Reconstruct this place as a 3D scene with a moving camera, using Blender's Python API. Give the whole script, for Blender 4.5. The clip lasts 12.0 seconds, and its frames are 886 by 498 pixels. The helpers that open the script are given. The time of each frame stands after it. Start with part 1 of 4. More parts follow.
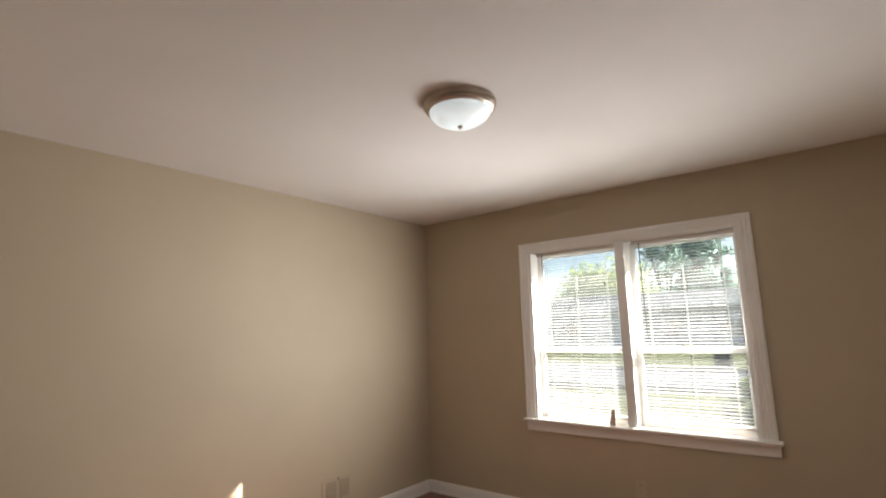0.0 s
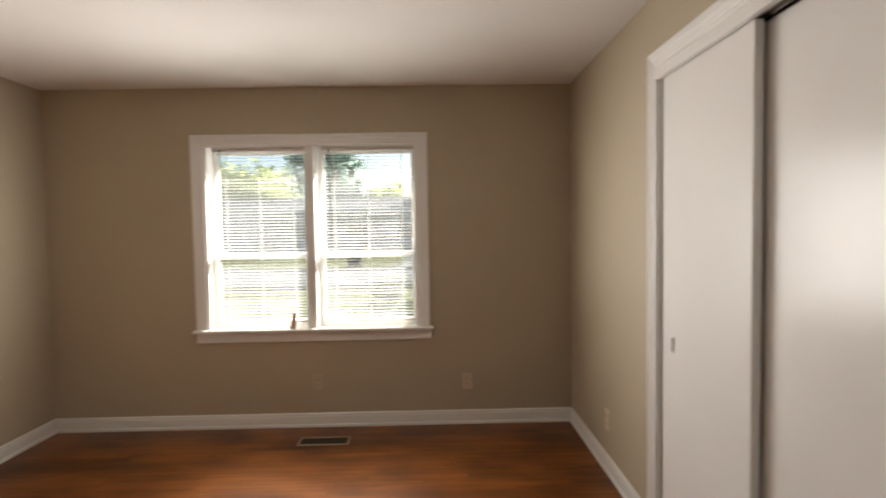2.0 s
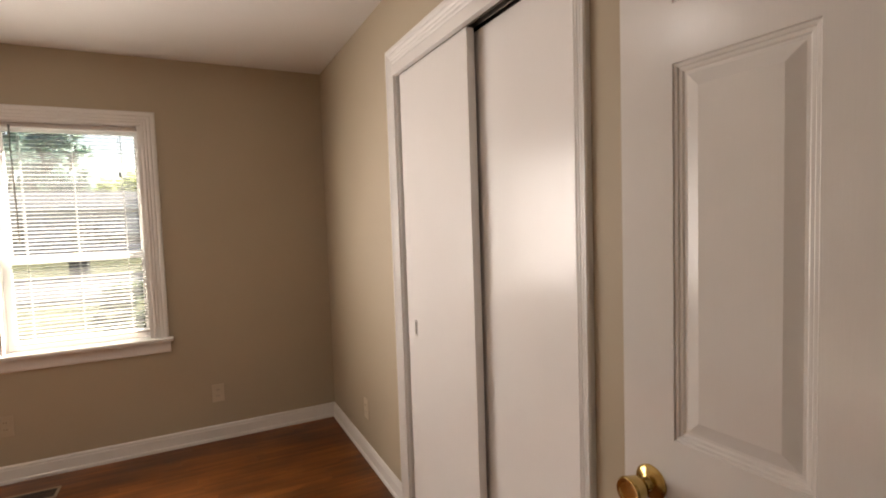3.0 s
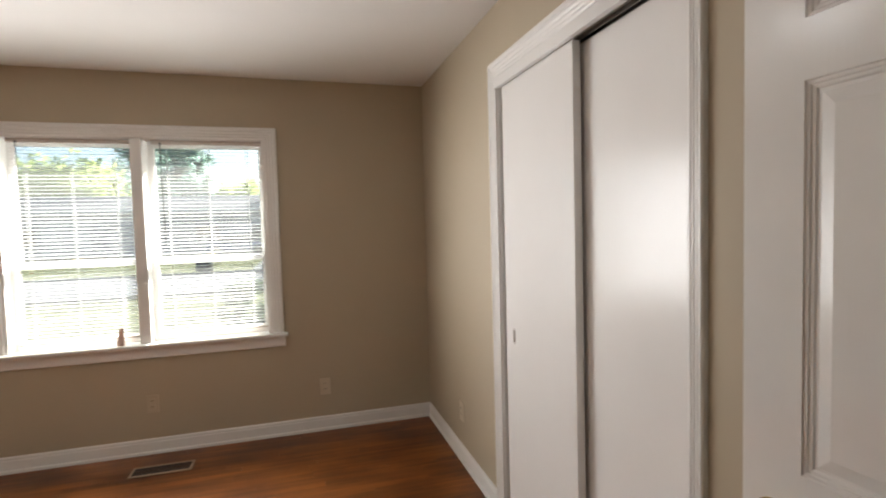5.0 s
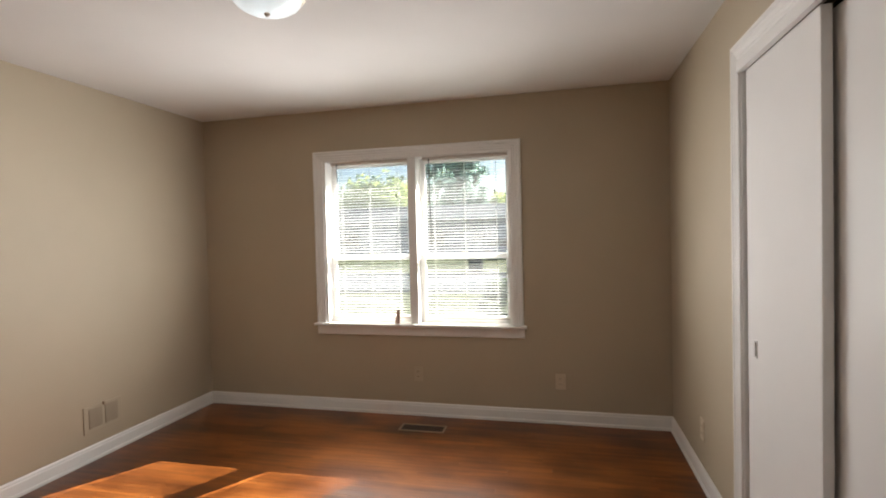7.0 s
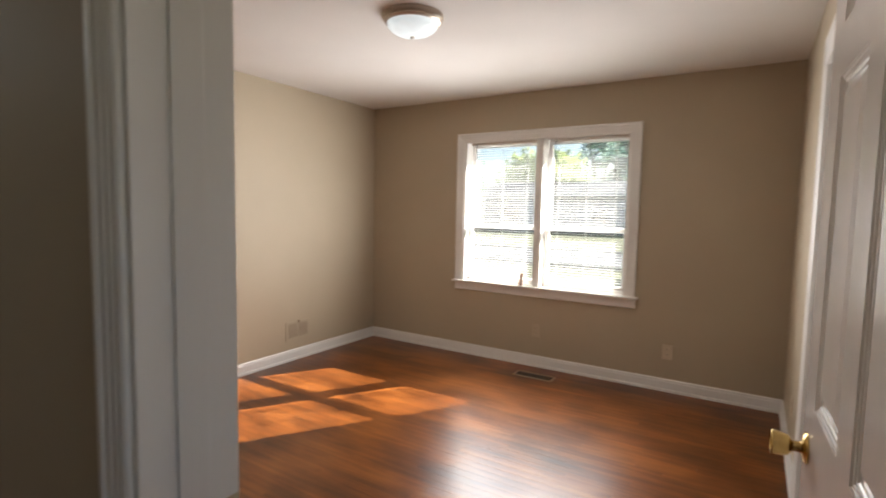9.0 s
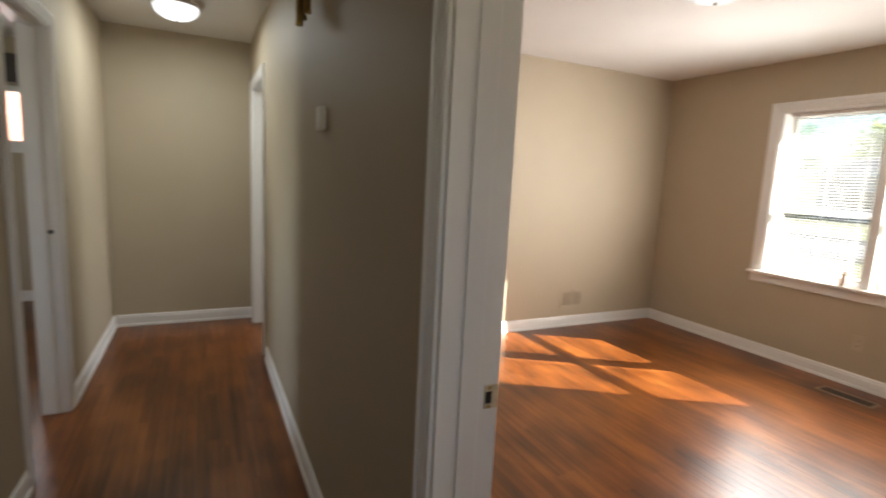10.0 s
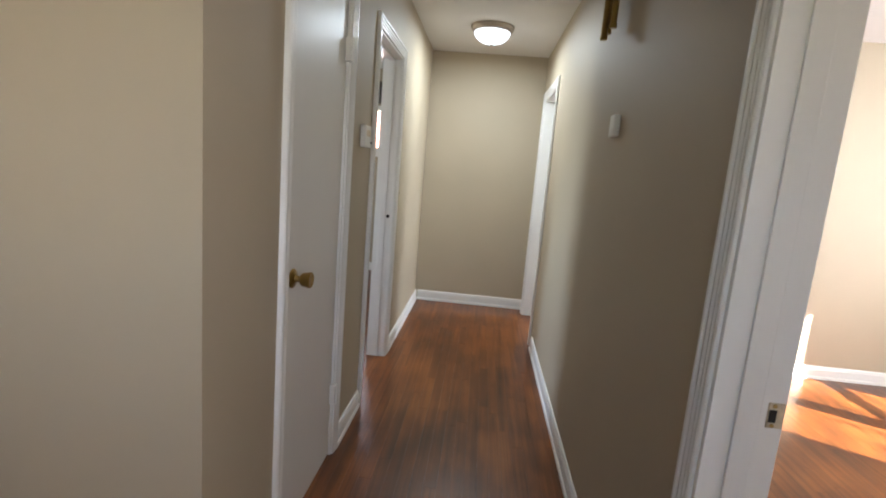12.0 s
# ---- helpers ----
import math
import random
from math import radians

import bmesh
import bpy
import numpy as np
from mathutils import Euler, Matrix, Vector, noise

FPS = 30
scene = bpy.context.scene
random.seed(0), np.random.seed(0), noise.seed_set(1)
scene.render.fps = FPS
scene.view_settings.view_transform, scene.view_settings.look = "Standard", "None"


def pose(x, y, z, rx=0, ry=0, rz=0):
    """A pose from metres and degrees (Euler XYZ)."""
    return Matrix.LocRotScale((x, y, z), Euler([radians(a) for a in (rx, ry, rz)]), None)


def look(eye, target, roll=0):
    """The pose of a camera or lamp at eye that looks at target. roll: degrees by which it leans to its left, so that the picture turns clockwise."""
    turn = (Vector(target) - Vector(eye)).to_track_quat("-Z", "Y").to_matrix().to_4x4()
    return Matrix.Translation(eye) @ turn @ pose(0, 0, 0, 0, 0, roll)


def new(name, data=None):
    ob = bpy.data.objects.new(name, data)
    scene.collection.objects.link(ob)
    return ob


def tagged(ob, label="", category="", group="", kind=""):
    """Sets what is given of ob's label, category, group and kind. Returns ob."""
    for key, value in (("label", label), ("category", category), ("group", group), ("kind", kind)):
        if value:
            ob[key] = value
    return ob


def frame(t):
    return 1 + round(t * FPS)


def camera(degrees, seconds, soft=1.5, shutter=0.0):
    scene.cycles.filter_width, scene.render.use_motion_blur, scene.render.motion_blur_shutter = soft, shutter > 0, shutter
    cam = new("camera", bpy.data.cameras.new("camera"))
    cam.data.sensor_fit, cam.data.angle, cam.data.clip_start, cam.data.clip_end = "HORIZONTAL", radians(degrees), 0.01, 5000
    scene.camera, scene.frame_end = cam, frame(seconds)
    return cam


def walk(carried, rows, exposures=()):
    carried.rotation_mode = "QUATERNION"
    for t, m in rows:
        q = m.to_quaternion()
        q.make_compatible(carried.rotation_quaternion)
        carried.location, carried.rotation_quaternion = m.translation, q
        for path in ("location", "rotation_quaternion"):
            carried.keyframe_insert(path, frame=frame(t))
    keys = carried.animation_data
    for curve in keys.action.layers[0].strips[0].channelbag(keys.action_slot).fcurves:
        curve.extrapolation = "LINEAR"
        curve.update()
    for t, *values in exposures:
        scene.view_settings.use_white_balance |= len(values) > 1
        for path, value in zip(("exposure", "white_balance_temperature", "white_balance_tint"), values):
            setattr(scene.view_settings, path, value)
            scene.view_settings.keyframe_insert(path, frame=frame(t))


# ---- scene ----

# ---- camera ----
cam = camera(83.17, 12.0, soft=1.9, shutter=0.3)
PATH = [
    (0.0, 0.592, 0.103, 1.409, 9.41, 1.45, 38.78),
    (0.5, 0.458, 0.088, 1.408, 3.40, 0.06, 35.61),
    (1.0, 0.308, 0.074, 1.424, 0.83, 0.22, 27.26),
    (1.5, 0.190, 0.090, 1.433, -1.31, 0.29, 14.01),
    (2.0, 0.232, 0.152, 1.431, -2.47, 0.95, -0.93),
    (2.5, 0.317, 0.184, 1.448, -3.33, 1.99, -15.81),
    (2.8, 0.287, 0.168, 1.433, -3.72, 2.23, -24.44),
    (3.0, 0.352, 0.187, 1.407, -3.52, 1.91, -26.74),
    (5.0, 0.296, 0.159, 1.441, -2.95, 1.56, -16.37),
    (5.5, 0.339, 0.150, 1.458, -2.20, 2.26, -0.32),
    (6.0, 0.328, 0.128, 1.435, -1.04, 2.22, 11.14),
    (6.5, 0.375, 0.105, 1.410, -0.85, 2.37, 15.42),
    (6.7, 0.414, 0.068, 1.407, -1.08, 2.17, 14.24),
    (8.3, 0.834, -0.314, 1.401, -2.83, -0.33, 13.59),
    (8.5, 0.895, -0.354, 1.395, -2.96, -0.72, 19.11),
    (9.0, 0.978, -0.446, 1.386, -4.44, -1.12, 32.07),
    (9.5, 1.082, -0.528, 1.374, -5.88, -2.31, 46.83),
    (10.0, 1.183, -0.550, 1.384, -8.28, -2.78, 64.34),
    (10.5, 1.304, -0.518, 1.373, -7.31, -3.34, 81.95),
    (11.0, 1.322, -0.551, 1.366, -7.62, -3.49, 91.79),
    (11.5, 1.312, -0.597, 1.368, -8.25, -4.60, 94.06),
    (12.0, 1.318, -0.627, 1.367, -9.46, -4.68, 94.81),
]
walk(cam, [(t, pose(x, y, z, 90 + p, r, w)) for t, x, y, z, p, r, w in PATH],
     exposures=[(0.0, 3.46, 6450, 12), (2.0, 3.43, 6700, 12), (3.0, 3.6, 7150, 18), (4.8, 3.66, 6400, 11), (5.5, 3.52, 6200, 11), (6.5, 3.42, 6300, 11),
                (8.5, 3.54, 6400, 13), (9.5, 3.9, 6550, 13), (10.5, 4.2, 6700, 12), (11.0, 4.58, 5850, 14), (12.0, 4.78, 5980, 12)])

# ---- world, sun and large lights ----
SUN_FROM = Vector((0.885, 1.43, 1.0)).normalized()
world = bpy.data.worlds.new("sky")
scene.world = world
world.use_nodes = True
wn = world.node_tree.nodes
sky = wn.new("ShaderNodeTexSky")
sky.sky_type, sky.sun_disc = "NISHITA", False
sky.sun_elevation, sky.sun_rotation = math.asin(SUN_FROM.z), math.atan2(SUN_FROM.x, SUN_FROM.y)
sky.dust_density = 1.6
world.node_tree.links.new(sky.outputs[0], wn["Background"].inputs[0])
wn["Background"].inputs[1].default_value = 0.085

sun = new("sun", bpy.data.lights.new("sun", "SUN"))
sun.data.energy, sun.data.angle, sun.data.color = 5.0, radians(0.5), (1.0, 0.93, 0.82)
sun.matrix_world = look(SUN_FROM * 60, (0, 0, 0))


def area(name, m, w, h, power, color=(1, 1, 1), spread=180):
    lamp = new(name, bpy.data.lights.new(name, "AREA"))
    lamp.data.shape, lamp.data.size, lamp.data.size_y = "RECTANGLE", w, h
    lamp.data.energy, lamp.data.color, lamp.data.spread = power, color, radians(spread)
    lamp.matrix_world = m
    return lamp


def disc(name, place, power, color):
    lamp = new(name, bpy.data.lights.new(name, "AREA"))
    lamp.data.shape, lamp.data.size, lamp.data.energy, lamp.data.color = "DISK", 0.24, power, color
    lamp.location = place
    return lamp


# sky and ground light standing in the windows of the bedroom and of the room across the hall, unseen fill added in the
# passage, and the two ceiling lights
WIN = Vector((-0.65, 3.705, 1.38))
DAY = (1.0, 0.985, 0.96)
area("window_light_west", look(WIN, WIN + Vector((-0.77, -0.63, 0.08))), 1.42, 1.1, 1.62, DAY, 96)
area("window_light_east", look(WIN, WIN + Vector((0.81, -0.58, 0.04))), 1.42, 1.1, 0.85, DAY, 76)
area("window_light_up", look(WIN, WIN + Vector((-0.02, -0.84, 0.54))), 1.42, 1.1, 0.88, DAY, 92)
area("window_light_down", look(WIN, WIN + Vector((0.18, -0.62, -0.78))), 1.42, 1.1, 1.3, (0.95, 0.98, 1.0), 64)
# two invented fill lamps brighten the hall corner; no window is known there
area("passage_fill_north", look((2.32, -0.07, 1.65), (0.9, -1.2, 1.35)), 0.48, 0.78, 0.60, (1.0, 0.94, 0.90), 130)
area("passage_fill_east", look((2.96, -0.85, 1.65), (0.0, -0.85, 1.3)), 0.48, 0.78, 0.03, (0.95, 0.97, 1.0))
area("west_window_light", look((-4.94, -1.96, 1.74), (-3.0, -1.8, 1.2)), 0.6, 0.4, 0.5, (0.9, 0.96, 1.0))
area("south_window_light", look((-1.45, -3.98, 1.45), (-1.75, -1.3, 1.0)), 0.9, 1.0, 1.5, (0.86, 0.94, 1.0))
area("far_room_light", look((-3.11, 2.44, 1.5), (-3.05, -1.2, 1.2)), 0.9, 1.1, 1.8, (0.95, 0.98, 1.0))
disc("ceiling_bulb", (-0.675, 1.842, 2.385), 0.4, (1.0, 0.98, 0.95))
disc("hall_bulb", (-2.72, -0.672, 2.385), 0.76, (0.90, 0.98, 0.97))


# ---- materials ----
def mat(name, base, rough=0.5, metal=0.0, var=0.06, scale=6.0, grain=120.0, bump=0.05, coat=0.0, stretch=(1, 1, 1), spec=0.5):
    m = bpy.data.materials.new(name)
    m.use_nodes = True
    n, l = m.node_tree.nodes, m.node_tree.links
    b = n["Principled BSDF"]
    b.inputs["Metallic"].default_value = metal
    b.inputs["Coat Weight"].default_value = coat
    b.inputs["Coat Roughness"].default_value = 0.08
    b.inputs["Specular IOR Level"].default_value = spec
    tc, mp = n.new("ShaderNodeTexCoord"), n.new("ShaderNodeMapping")
    mp.inputs["Scale"].default_value = stretch
    l.new(tc.outputs["Object"], mp.inputs[0])
    big, fine = n.new("ShaderNodeTexNoise"), n.new("ShaderNodeTexNoise")
    big.inputs["Scale"].default_value, big.inputs["Detail"].default_value = scale, 5
    fine.inputs["Scale"].default_value, fine.inputs["Detail"].default_value = grain, 3
    l.new(mp.outputs[0], big.inputs["Vector"]), l.new(mp.outputs[0], fine.inputs["Vector"])
    ramp = n.new("ShaderNodeMapRange")
    ramp.inputs[1].default_value, ramp.inputs[2].default_value = 0.3, 0.7
    ramp.inputs[3].default_value, ramp.inputs[4].default_value = 1 - var, 1 + var
    l.new(big.outputs[0], ramp.inputs[0])
    mul = n.new("ShaderNodeVectorMath")
    mul.operation = "SCALE"
    mul.inputs[0].default_value = base
    l.new(ramp.outputs[0], mul.inputs["Scale"])
    l.new(mul.outputs[0], b.inputs["Base Color"])
    rr = n.new("ShaderNodeMapRange")
    rr.inputs[3].default_value, rr.inputs[4].default_value = max(rough - 0.03, 0.02), min(rough + 0.03, 1)
    l.new(fine.outputs[0], rr.inputs[0]), l.new(rr.outputs[0], b.inputs["Roughness"])
    if bump:
        bp = n.new("ShaderNodeBump")
        bp.inputs["Strength"].default_value, bp.inputs["Distance"].default_value = bump, 0.004
        l.new(fine.outputs[0], bp.inputs["Height"]), l.new(bp.outputs[0], b.inputs["Normal"])
    return m


def floor_mat(name):
    """Stained oak strips: a tone for each strip, long grain, broad dark wear, and a worn varnish."""
    m = bpy.data.materials.new(name)
    m.use_nodes = True
    n, l = m.node_tree.nodes, m.node_tree.links
    b = n["Principled BSDF"]
    geo, info, mp = n.new("ShaderNodeNewGeometry"), n.new("ShaderNodeObjectInfo"), n.new("ShaderNodeMapping")
    l.new(geo.outputs["Position"], mp.inputs[0])
    mp.inputs["Scale"].default_value = (0.40, 9.0, 1.0)
    shift = n.new("ShaderNodeMath")
    shift.operation = "ADD"
    l.new(info.outputs["Random"], shift.inputs[0]), l.new(geo.outputs["Random Per Island"], shift.inputs[1])
    off = n.new("ShaderNodeCombineXYZ")
    seven = n.new("ShaderNodeMath")
    seven.operation, seven.inputs[1].default_value = "MULTIPLY", 3.0
    l.new(shift.outputs[0], seven.inputs[0]), l.new(seven.outputs[0], off.inputs[0])
    off.inputs[2].default_value = 0.37
    l.new(off.outputs[0], mp.inputs["Location"])
    grain, fine, wear = n.new("ShaderNodeTexNoise"), n.new("ShaderNodeTexNoise"), n.new("ShaderNodeTexNoise")
    grain.inputs["Scale"].default_value, grain.inputs["Detail"].default_value = 3.2, 5
    fine.inputs["Scale"].default_value, fine.inputs["Detail"].default_value = 26, 4
    streak = n.new("ShaderNodeMapping")
    streak.inputs["Scale"].default_value = (0.10, 7.0, 1.0)
    l.new(geo.outputs["Position"], streak.inputs[0]), l.new(off.outputs[0], streak.inputs["Location"])
    l.new(mp.outputs[0], grain.inputs["Vector"]), l.new(streak.outputs[0], fine.inputs["Vector"])
    wmap = n.new("ShaderNodeMapping")
    wmap.inputs["Scale"].default_value = (1.0, 2.0, 1.0)
    wmap.inputs["Location"].default_value = (0.3, 0.1, 0.41)
    l.new(geo.outputs["Position"], wmap.inputs[0]), l.new(wmap.outputs[0], wear.inputs["Vector"])
    wear.inputs["Scale"].default_value, wear.inputs["Detail"].default_value = 2.1, 5
    mix = n.new("ShaderNodeMath")
    mix.operation = "MULTIPLY_ADD"
    mix.inputs[1].default_value = 0.34
    l.new(grain.outputs[0], mix.inputs[0])
    w2 = n.new("ShaderNodeMath")
    w2.operation, w2.inputs[1].default_value = "MULTIPLY", 0.61
    l.new(wear.outputs[0], w2.inputs[0]), l.new(w2.outputs[0], mix.inputs[2])
    tone = n.new("ShaderNodeMath")
    tone.operation, tone.inputs[1].default_value = "MULTIPLY_ADD", 0.065
    l.new(shift.outputs[0], tone.inputs[0]), l.new(mix.outputs[0], tone.inputs[2])
    ramp = n.new("ShaderNodeValToRGB")
    e = ramp.color_ramp.elements
    e[0].position, e[0].color = 0.37, (0.046, 0.0132, 0.0028, 1)
    e[1].position, e[1].color = 0.73, (0.33, 0.108, 0.0210, 1)
    mid = e.new(0.53)
    mid.color = (0.150, 0.0445, 0.0087, 1)
    l.new(tone.outputs[0], ramp.inputs[0])
    dark = n.new("ShaderNodeMapRange")
    dark.inputs[1].default_value, dark.inputs[2].default_value = 0.35, 0.5
    dark.inputs[3].default_value, dark.inputs[4].default_value = 0.74, 1.0
    l.new(fine.outputs[0], dark.inputs[0])
    sc = n.new("ShaderNodeVectorMath")
    sc.operation = "SCALE"
    l.new(ramp.outputs[0], sc.inputs[0]), l.new(dark.outputs[0], sc.inputs["Scale"])
    l.new(sc.outputs[0], b.inputs["Base Color"])
    rr = n.new("ShaderNodeMapRange")
    sheen = n.new("ShaderNodeTexNoise")
    sheen.inputs["Scale"].default_value, sheen.inputs["Detail"].default_value = 7.0, 2
    l.new(geo.outputs["Position"], sheen.inputs["Vector"])
    rr.inputs[1].default_value, rr.inputs[2].default_value = 0.3, 0.7
    rr.inputs[3].default_value, rr.inputs[4].default_value = 0.279, 0.300
    l.new(sheen.outputs[0], rr.inputs[0]), l.new(rr.outputs[0], b.inputs["Roughness"])
    b.inputs["Specular IOR Level"].default_value = 0.45
    return m


def glow_glass(name, color, strength):
    m = mat(name, (0.85, 0.86, 0.85), 0.25, bump=0.02)
    b = m.node_tree.nodes["Principled BSDF"]
    b.inputs["Emission Color"].default_value = (*color, 1)
    n, l = m.node_tree.nodes, m.node_tree.links
    tc, cloud, rg = n.new("ShaderNodeTexCoord"), n.new("ShaderNodeTexNoise"), n.new("ShaderNodeMapRange")
    cloud.inputs["Scale"].default_value, cloud.inputs["Detail"].default_value = 9.0, 4
    cloud.inputs["Distortion"].default_value = 1.6
    rg.inputs[1].default_value, rg.inputs[2].default_value = 0.3, 0.7
    rg.inputs[3].default_value, rg.inputs[4].default_value = strength * 0.6, strength * 1.25
    l.new(tc.outputs["Object"], cloud.inputs["Vector"]), l.new(cloud.outputs[0], rg.inputs[0])
    l.new(rg.outputs[0], b.inputs["Emission Strength"])
    return m


def pane_mat(name):
    m = bpy.data.materials.new(name)
    m.use_nodes = True
    n, l = m.node_tree.nodes, m.node_tree.links
    n.remove(n["Principled BSDF"])
    clear, gloss, mixer, fr = n.new("ShaderNodeBsdfTransparent"), n.new("ShaderNodeBsdfGlossy"), n.new("ShaderNodeMixShader"), n.new("ShaderNodeFresnel")
    # grey tint darkens the view outside; daylight still enters at full strength
    clear.inputs[0].default_value = (0.40, 0.42, 0.425, 1)
    gloss.inputs["Roughness"].default_value = 0.02
    fr.inputs[0].default_value = 1.45
    l.new(fr.outputs[0], mixer.inputs[0]), l.new(clear.outputs[0], mixer.inputs[1]), l.new(gloss.outputs[0], mixer.inputs[2])
    # pale glare over the outside view, mixed into the glass as a thin veil
    veil, veil_mix = n.new("ShaderNodeBsdfTranslucent"), n.new("ShaderNodeMixShader")
    veil.inputs[0].default_value = (0.80, 0.84, 0.84, 1)
    veil_mix.inputs[0].default_value = 0.015
    l.new(mixer.outputs[0], veil_mix.inputs[1]), l.new(veil.outputs[0], veil_mix.inputs[2])
    l.new(veil_mix.outputs[0], n["Material Output"].inputs[0])
    return m


def door_mat(name):
    """White semi-gloss paint over pressed oak grain."""
    m = mat(name, (0.80, 0.79, 0.77), 0.16, var=0.03, bump=0.0)
    n, l = m.node_tree.nodes, m.node_tree.links
    tc, mp, wave = n.new("ShaderNodeTexCoord"), n.new("ShaderNodeMapping"), n.new("ShaderNodeTexNoise")
    mp.inputs["Scale"].default_value = (60, 60, 3.0)
    wave.inputs["Scale"].default_value, wave.inputs["Detail"].default_value = 2.2, 4
    wave.inputs["Distortion"].default_value = 1.2
    l.new(tc.outputs["Object"], mp.inputs[0]), l.new(mp.outputs[0], wave.inputs["Vector"])
    bp = n.new("ShaderNodeBump")
    bp.inputs["Strength"].default_value, bp.inputs["Distance"].default_value = 0.16, 0.002
    l.new(wave.outputs[0], bp.inputs["Height"]), l.new(bp.outputs[0], n["Principled BSDF"].inputs["Normal"])
    return m


def leaf_mat(name, base, through_, share=0.6, var=0.4):
    """Thin leaves or slats that let part of the light through."""
    m = mat(name, base, 0.5, var=var, scale=0.8, bump=0.0)
    n, l = m.node_tree.nodes, m.node_tree.links
    b, out = n["Principled BSDF"], n["Material Output"]
    tr, mixer = n.new("ShaderNodeBsdfTranslucent"), n.new("ShaderNodeMixShader")
    tr.inputs[0].default_value = (*through_, 1)
    mixer.inputs[0].default_value = share
    l.new(b.outputs[0], mixer.inputs[1]), l.new(tr.outputs[0], mixer.inputs[2]), l.new(mixer.outputs[0], out.inputs[0])
    return m


M_WALL = mat("beige_wall_paint", (0.455, 0.385, 0.280), 0.62, var=0.025, scale=2.2, grain=260, bump=0.10)
M_CEIL = mat("ceiling_paint", (0.76, 0.74, 0.72), 0.85, var=0.02, scale=2, grain=180, bump=0.08)
M_TRIM = mat("white_trim_paint", (0.80, 0.79, 0.77), 0.34, var=0.02, scale=4, grain=18, bump=0.015)
M_DOOR = door_mat("white_door_paint")
M_DOOR.node_tree.nodes["Principled BSDF"].inputs["Coat Weight"].default_value = 0.2
M_SLIDE = mat("white_closet_paint", (0.83, 0.815, 0.795), 0.232, var=0.025, scale=2, grain=14, bump=0.02)
M_HDOOR = mat("white_brushed_door_paint", (0.78, 0.765, 0.745), 0.40, var=0.03, scale=2, grain=70, bump=0.15, stretch=(1, 1, 0.08))
M_FLOOR = floor_mat("stained_oak")
M_SUB = mat("subfloor", (0.02, 0.012, 0.007), 0.8)
M_BRASS = mat("polished_brass", (0.62, 0.44, 0.17), 0.18, 1.0, var=0.12, scale=30, bump=0.01)
M_OLDBRASS = mat("aged_brass", (0.36, 0.25, 0.09), 0.3, 1.0, var=0.25, scale=14, bump=0.02)
M_NICKEL = mat("brushed_nickel", (0.42, 0.36, 0.30), 0.36, 1.0, var=0.06, scale=10, bump=0.02)
M_STRIKE = mat("worn_painted_brass", (0.56, 0.48, 0.34), 0.4, 0.35, var=0.35, scale=45, bump=0.05)
M_DARK = mat("dark_void", (0.012, 0.011, 0.010), 0.8)
M_BRONZE = mat("brown_register_metal", (0.10, 0.065, 0.04), 0.4, 0.6, var=0.1, scale=20)
M_REGFRAME = mat("tan_register_metal", (0.40, 0.31, 0.22), 0.4, 0.5, var=0.1, scale=20)
M_IVORY = mat("ivory_plastic", (0.60, 0.52, 0.40), 0.35, var=0.03, bump=0.0)
M_OVERPAINT = mat("painted_over_plastic", (0.500, 0.424, 0.312), 0.45, var=0.03, bump=0.0)
M_PLASTIC = mat("white_plastic", (0.72, 0.71, 0.68), 0.35, var=0.03, bump=0.01)
M_SLAT = leaf_mat("white_blind_vinyl", (0.78, 0.79, 0.78), (0.72, 0.74, 0.73), 0.35, 0.03)
M_RAIL = mat("blind_rail_metal", (0.62, 0.56, 0.51), 0.35, var=0.04, bump=0.0)
M_WAND = mat("smoked_acrylic", (0.10, 0.10, 0.10), 0.2, bump=0.0)
M_CORD = mat("blind_cord", (0.75, 0.75, 0.73), 0.8, bump=0.0)
M_WOODBIT = mat("raw_pine", (0.55, 0.40, 0.33), 0.6, var=0.15, scale=20, stretch=(1, 1, 0.2))
M_WALNUT = mat("dark_walnut", (0.05, 0.035, 0.025), 0.45, var=0.2, scale=12, stretch=(1, 1, 8))
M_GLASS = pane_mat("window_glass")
M_SHADE = glow_glass("lit_frosted_glass", (0.82, 0.97, 1.0), 0.055)
M_SHADE2 = glow_glass("lit_hall_glass", (0.88, 0.97, 1.0), 0.10)
M_GRASS = mat("dry_lawn", (0.160, 0.162, 0.050), 0.9, var=0.35, scale=1.2, grain=30, bump=0.3)
M_ROAD = mat("grey_asphalt", (0.13, 0.13, 0.132), 0.85, var=0.12, scale=0.6, grain=40, bump=0.1)
M_KERB = mat("concrete", (0.22, 0.215, 0.20), 0.8, var=0.1, scale=2, grain=40)
M_ROOF = mat("pale_shingle", (0.16, 0.16, 0.165), 0.8, var=0.15, scale=3, grain=30)
M_HBRICK = mat("dark_brick", (0.25, 0.29, 0.34), 0.85, var=0.2, scale=8, grain=40)
M_SIDING = mat("pale_siding", (0.55, 0.56, 0.58), 0.6, var=0.05, scale=3)
M_CAR = mat("blue_car_paint", (0.08, 0.14, 0.30), 0.2, 0.2, var=0.03, bump=0.0, coat=0.8)
M_TYRE = mat("tyre_rubber", (0.02, 0.02, 0.02), 0.8)
M_BIN = mat("dark_green_plastic", (0.035, 0.042, 0.042), 0.5)
M_BARK = mat("tree_bark", (0.09, 0.065, 0.045), 0.9, var=0.3, scale=6, grain=20, bump=0.5)
M_LEAF_D = leaf_mat("dark_leaves", (0.20, 0.26, 0.23), (0.64, 0.82, 0.74))
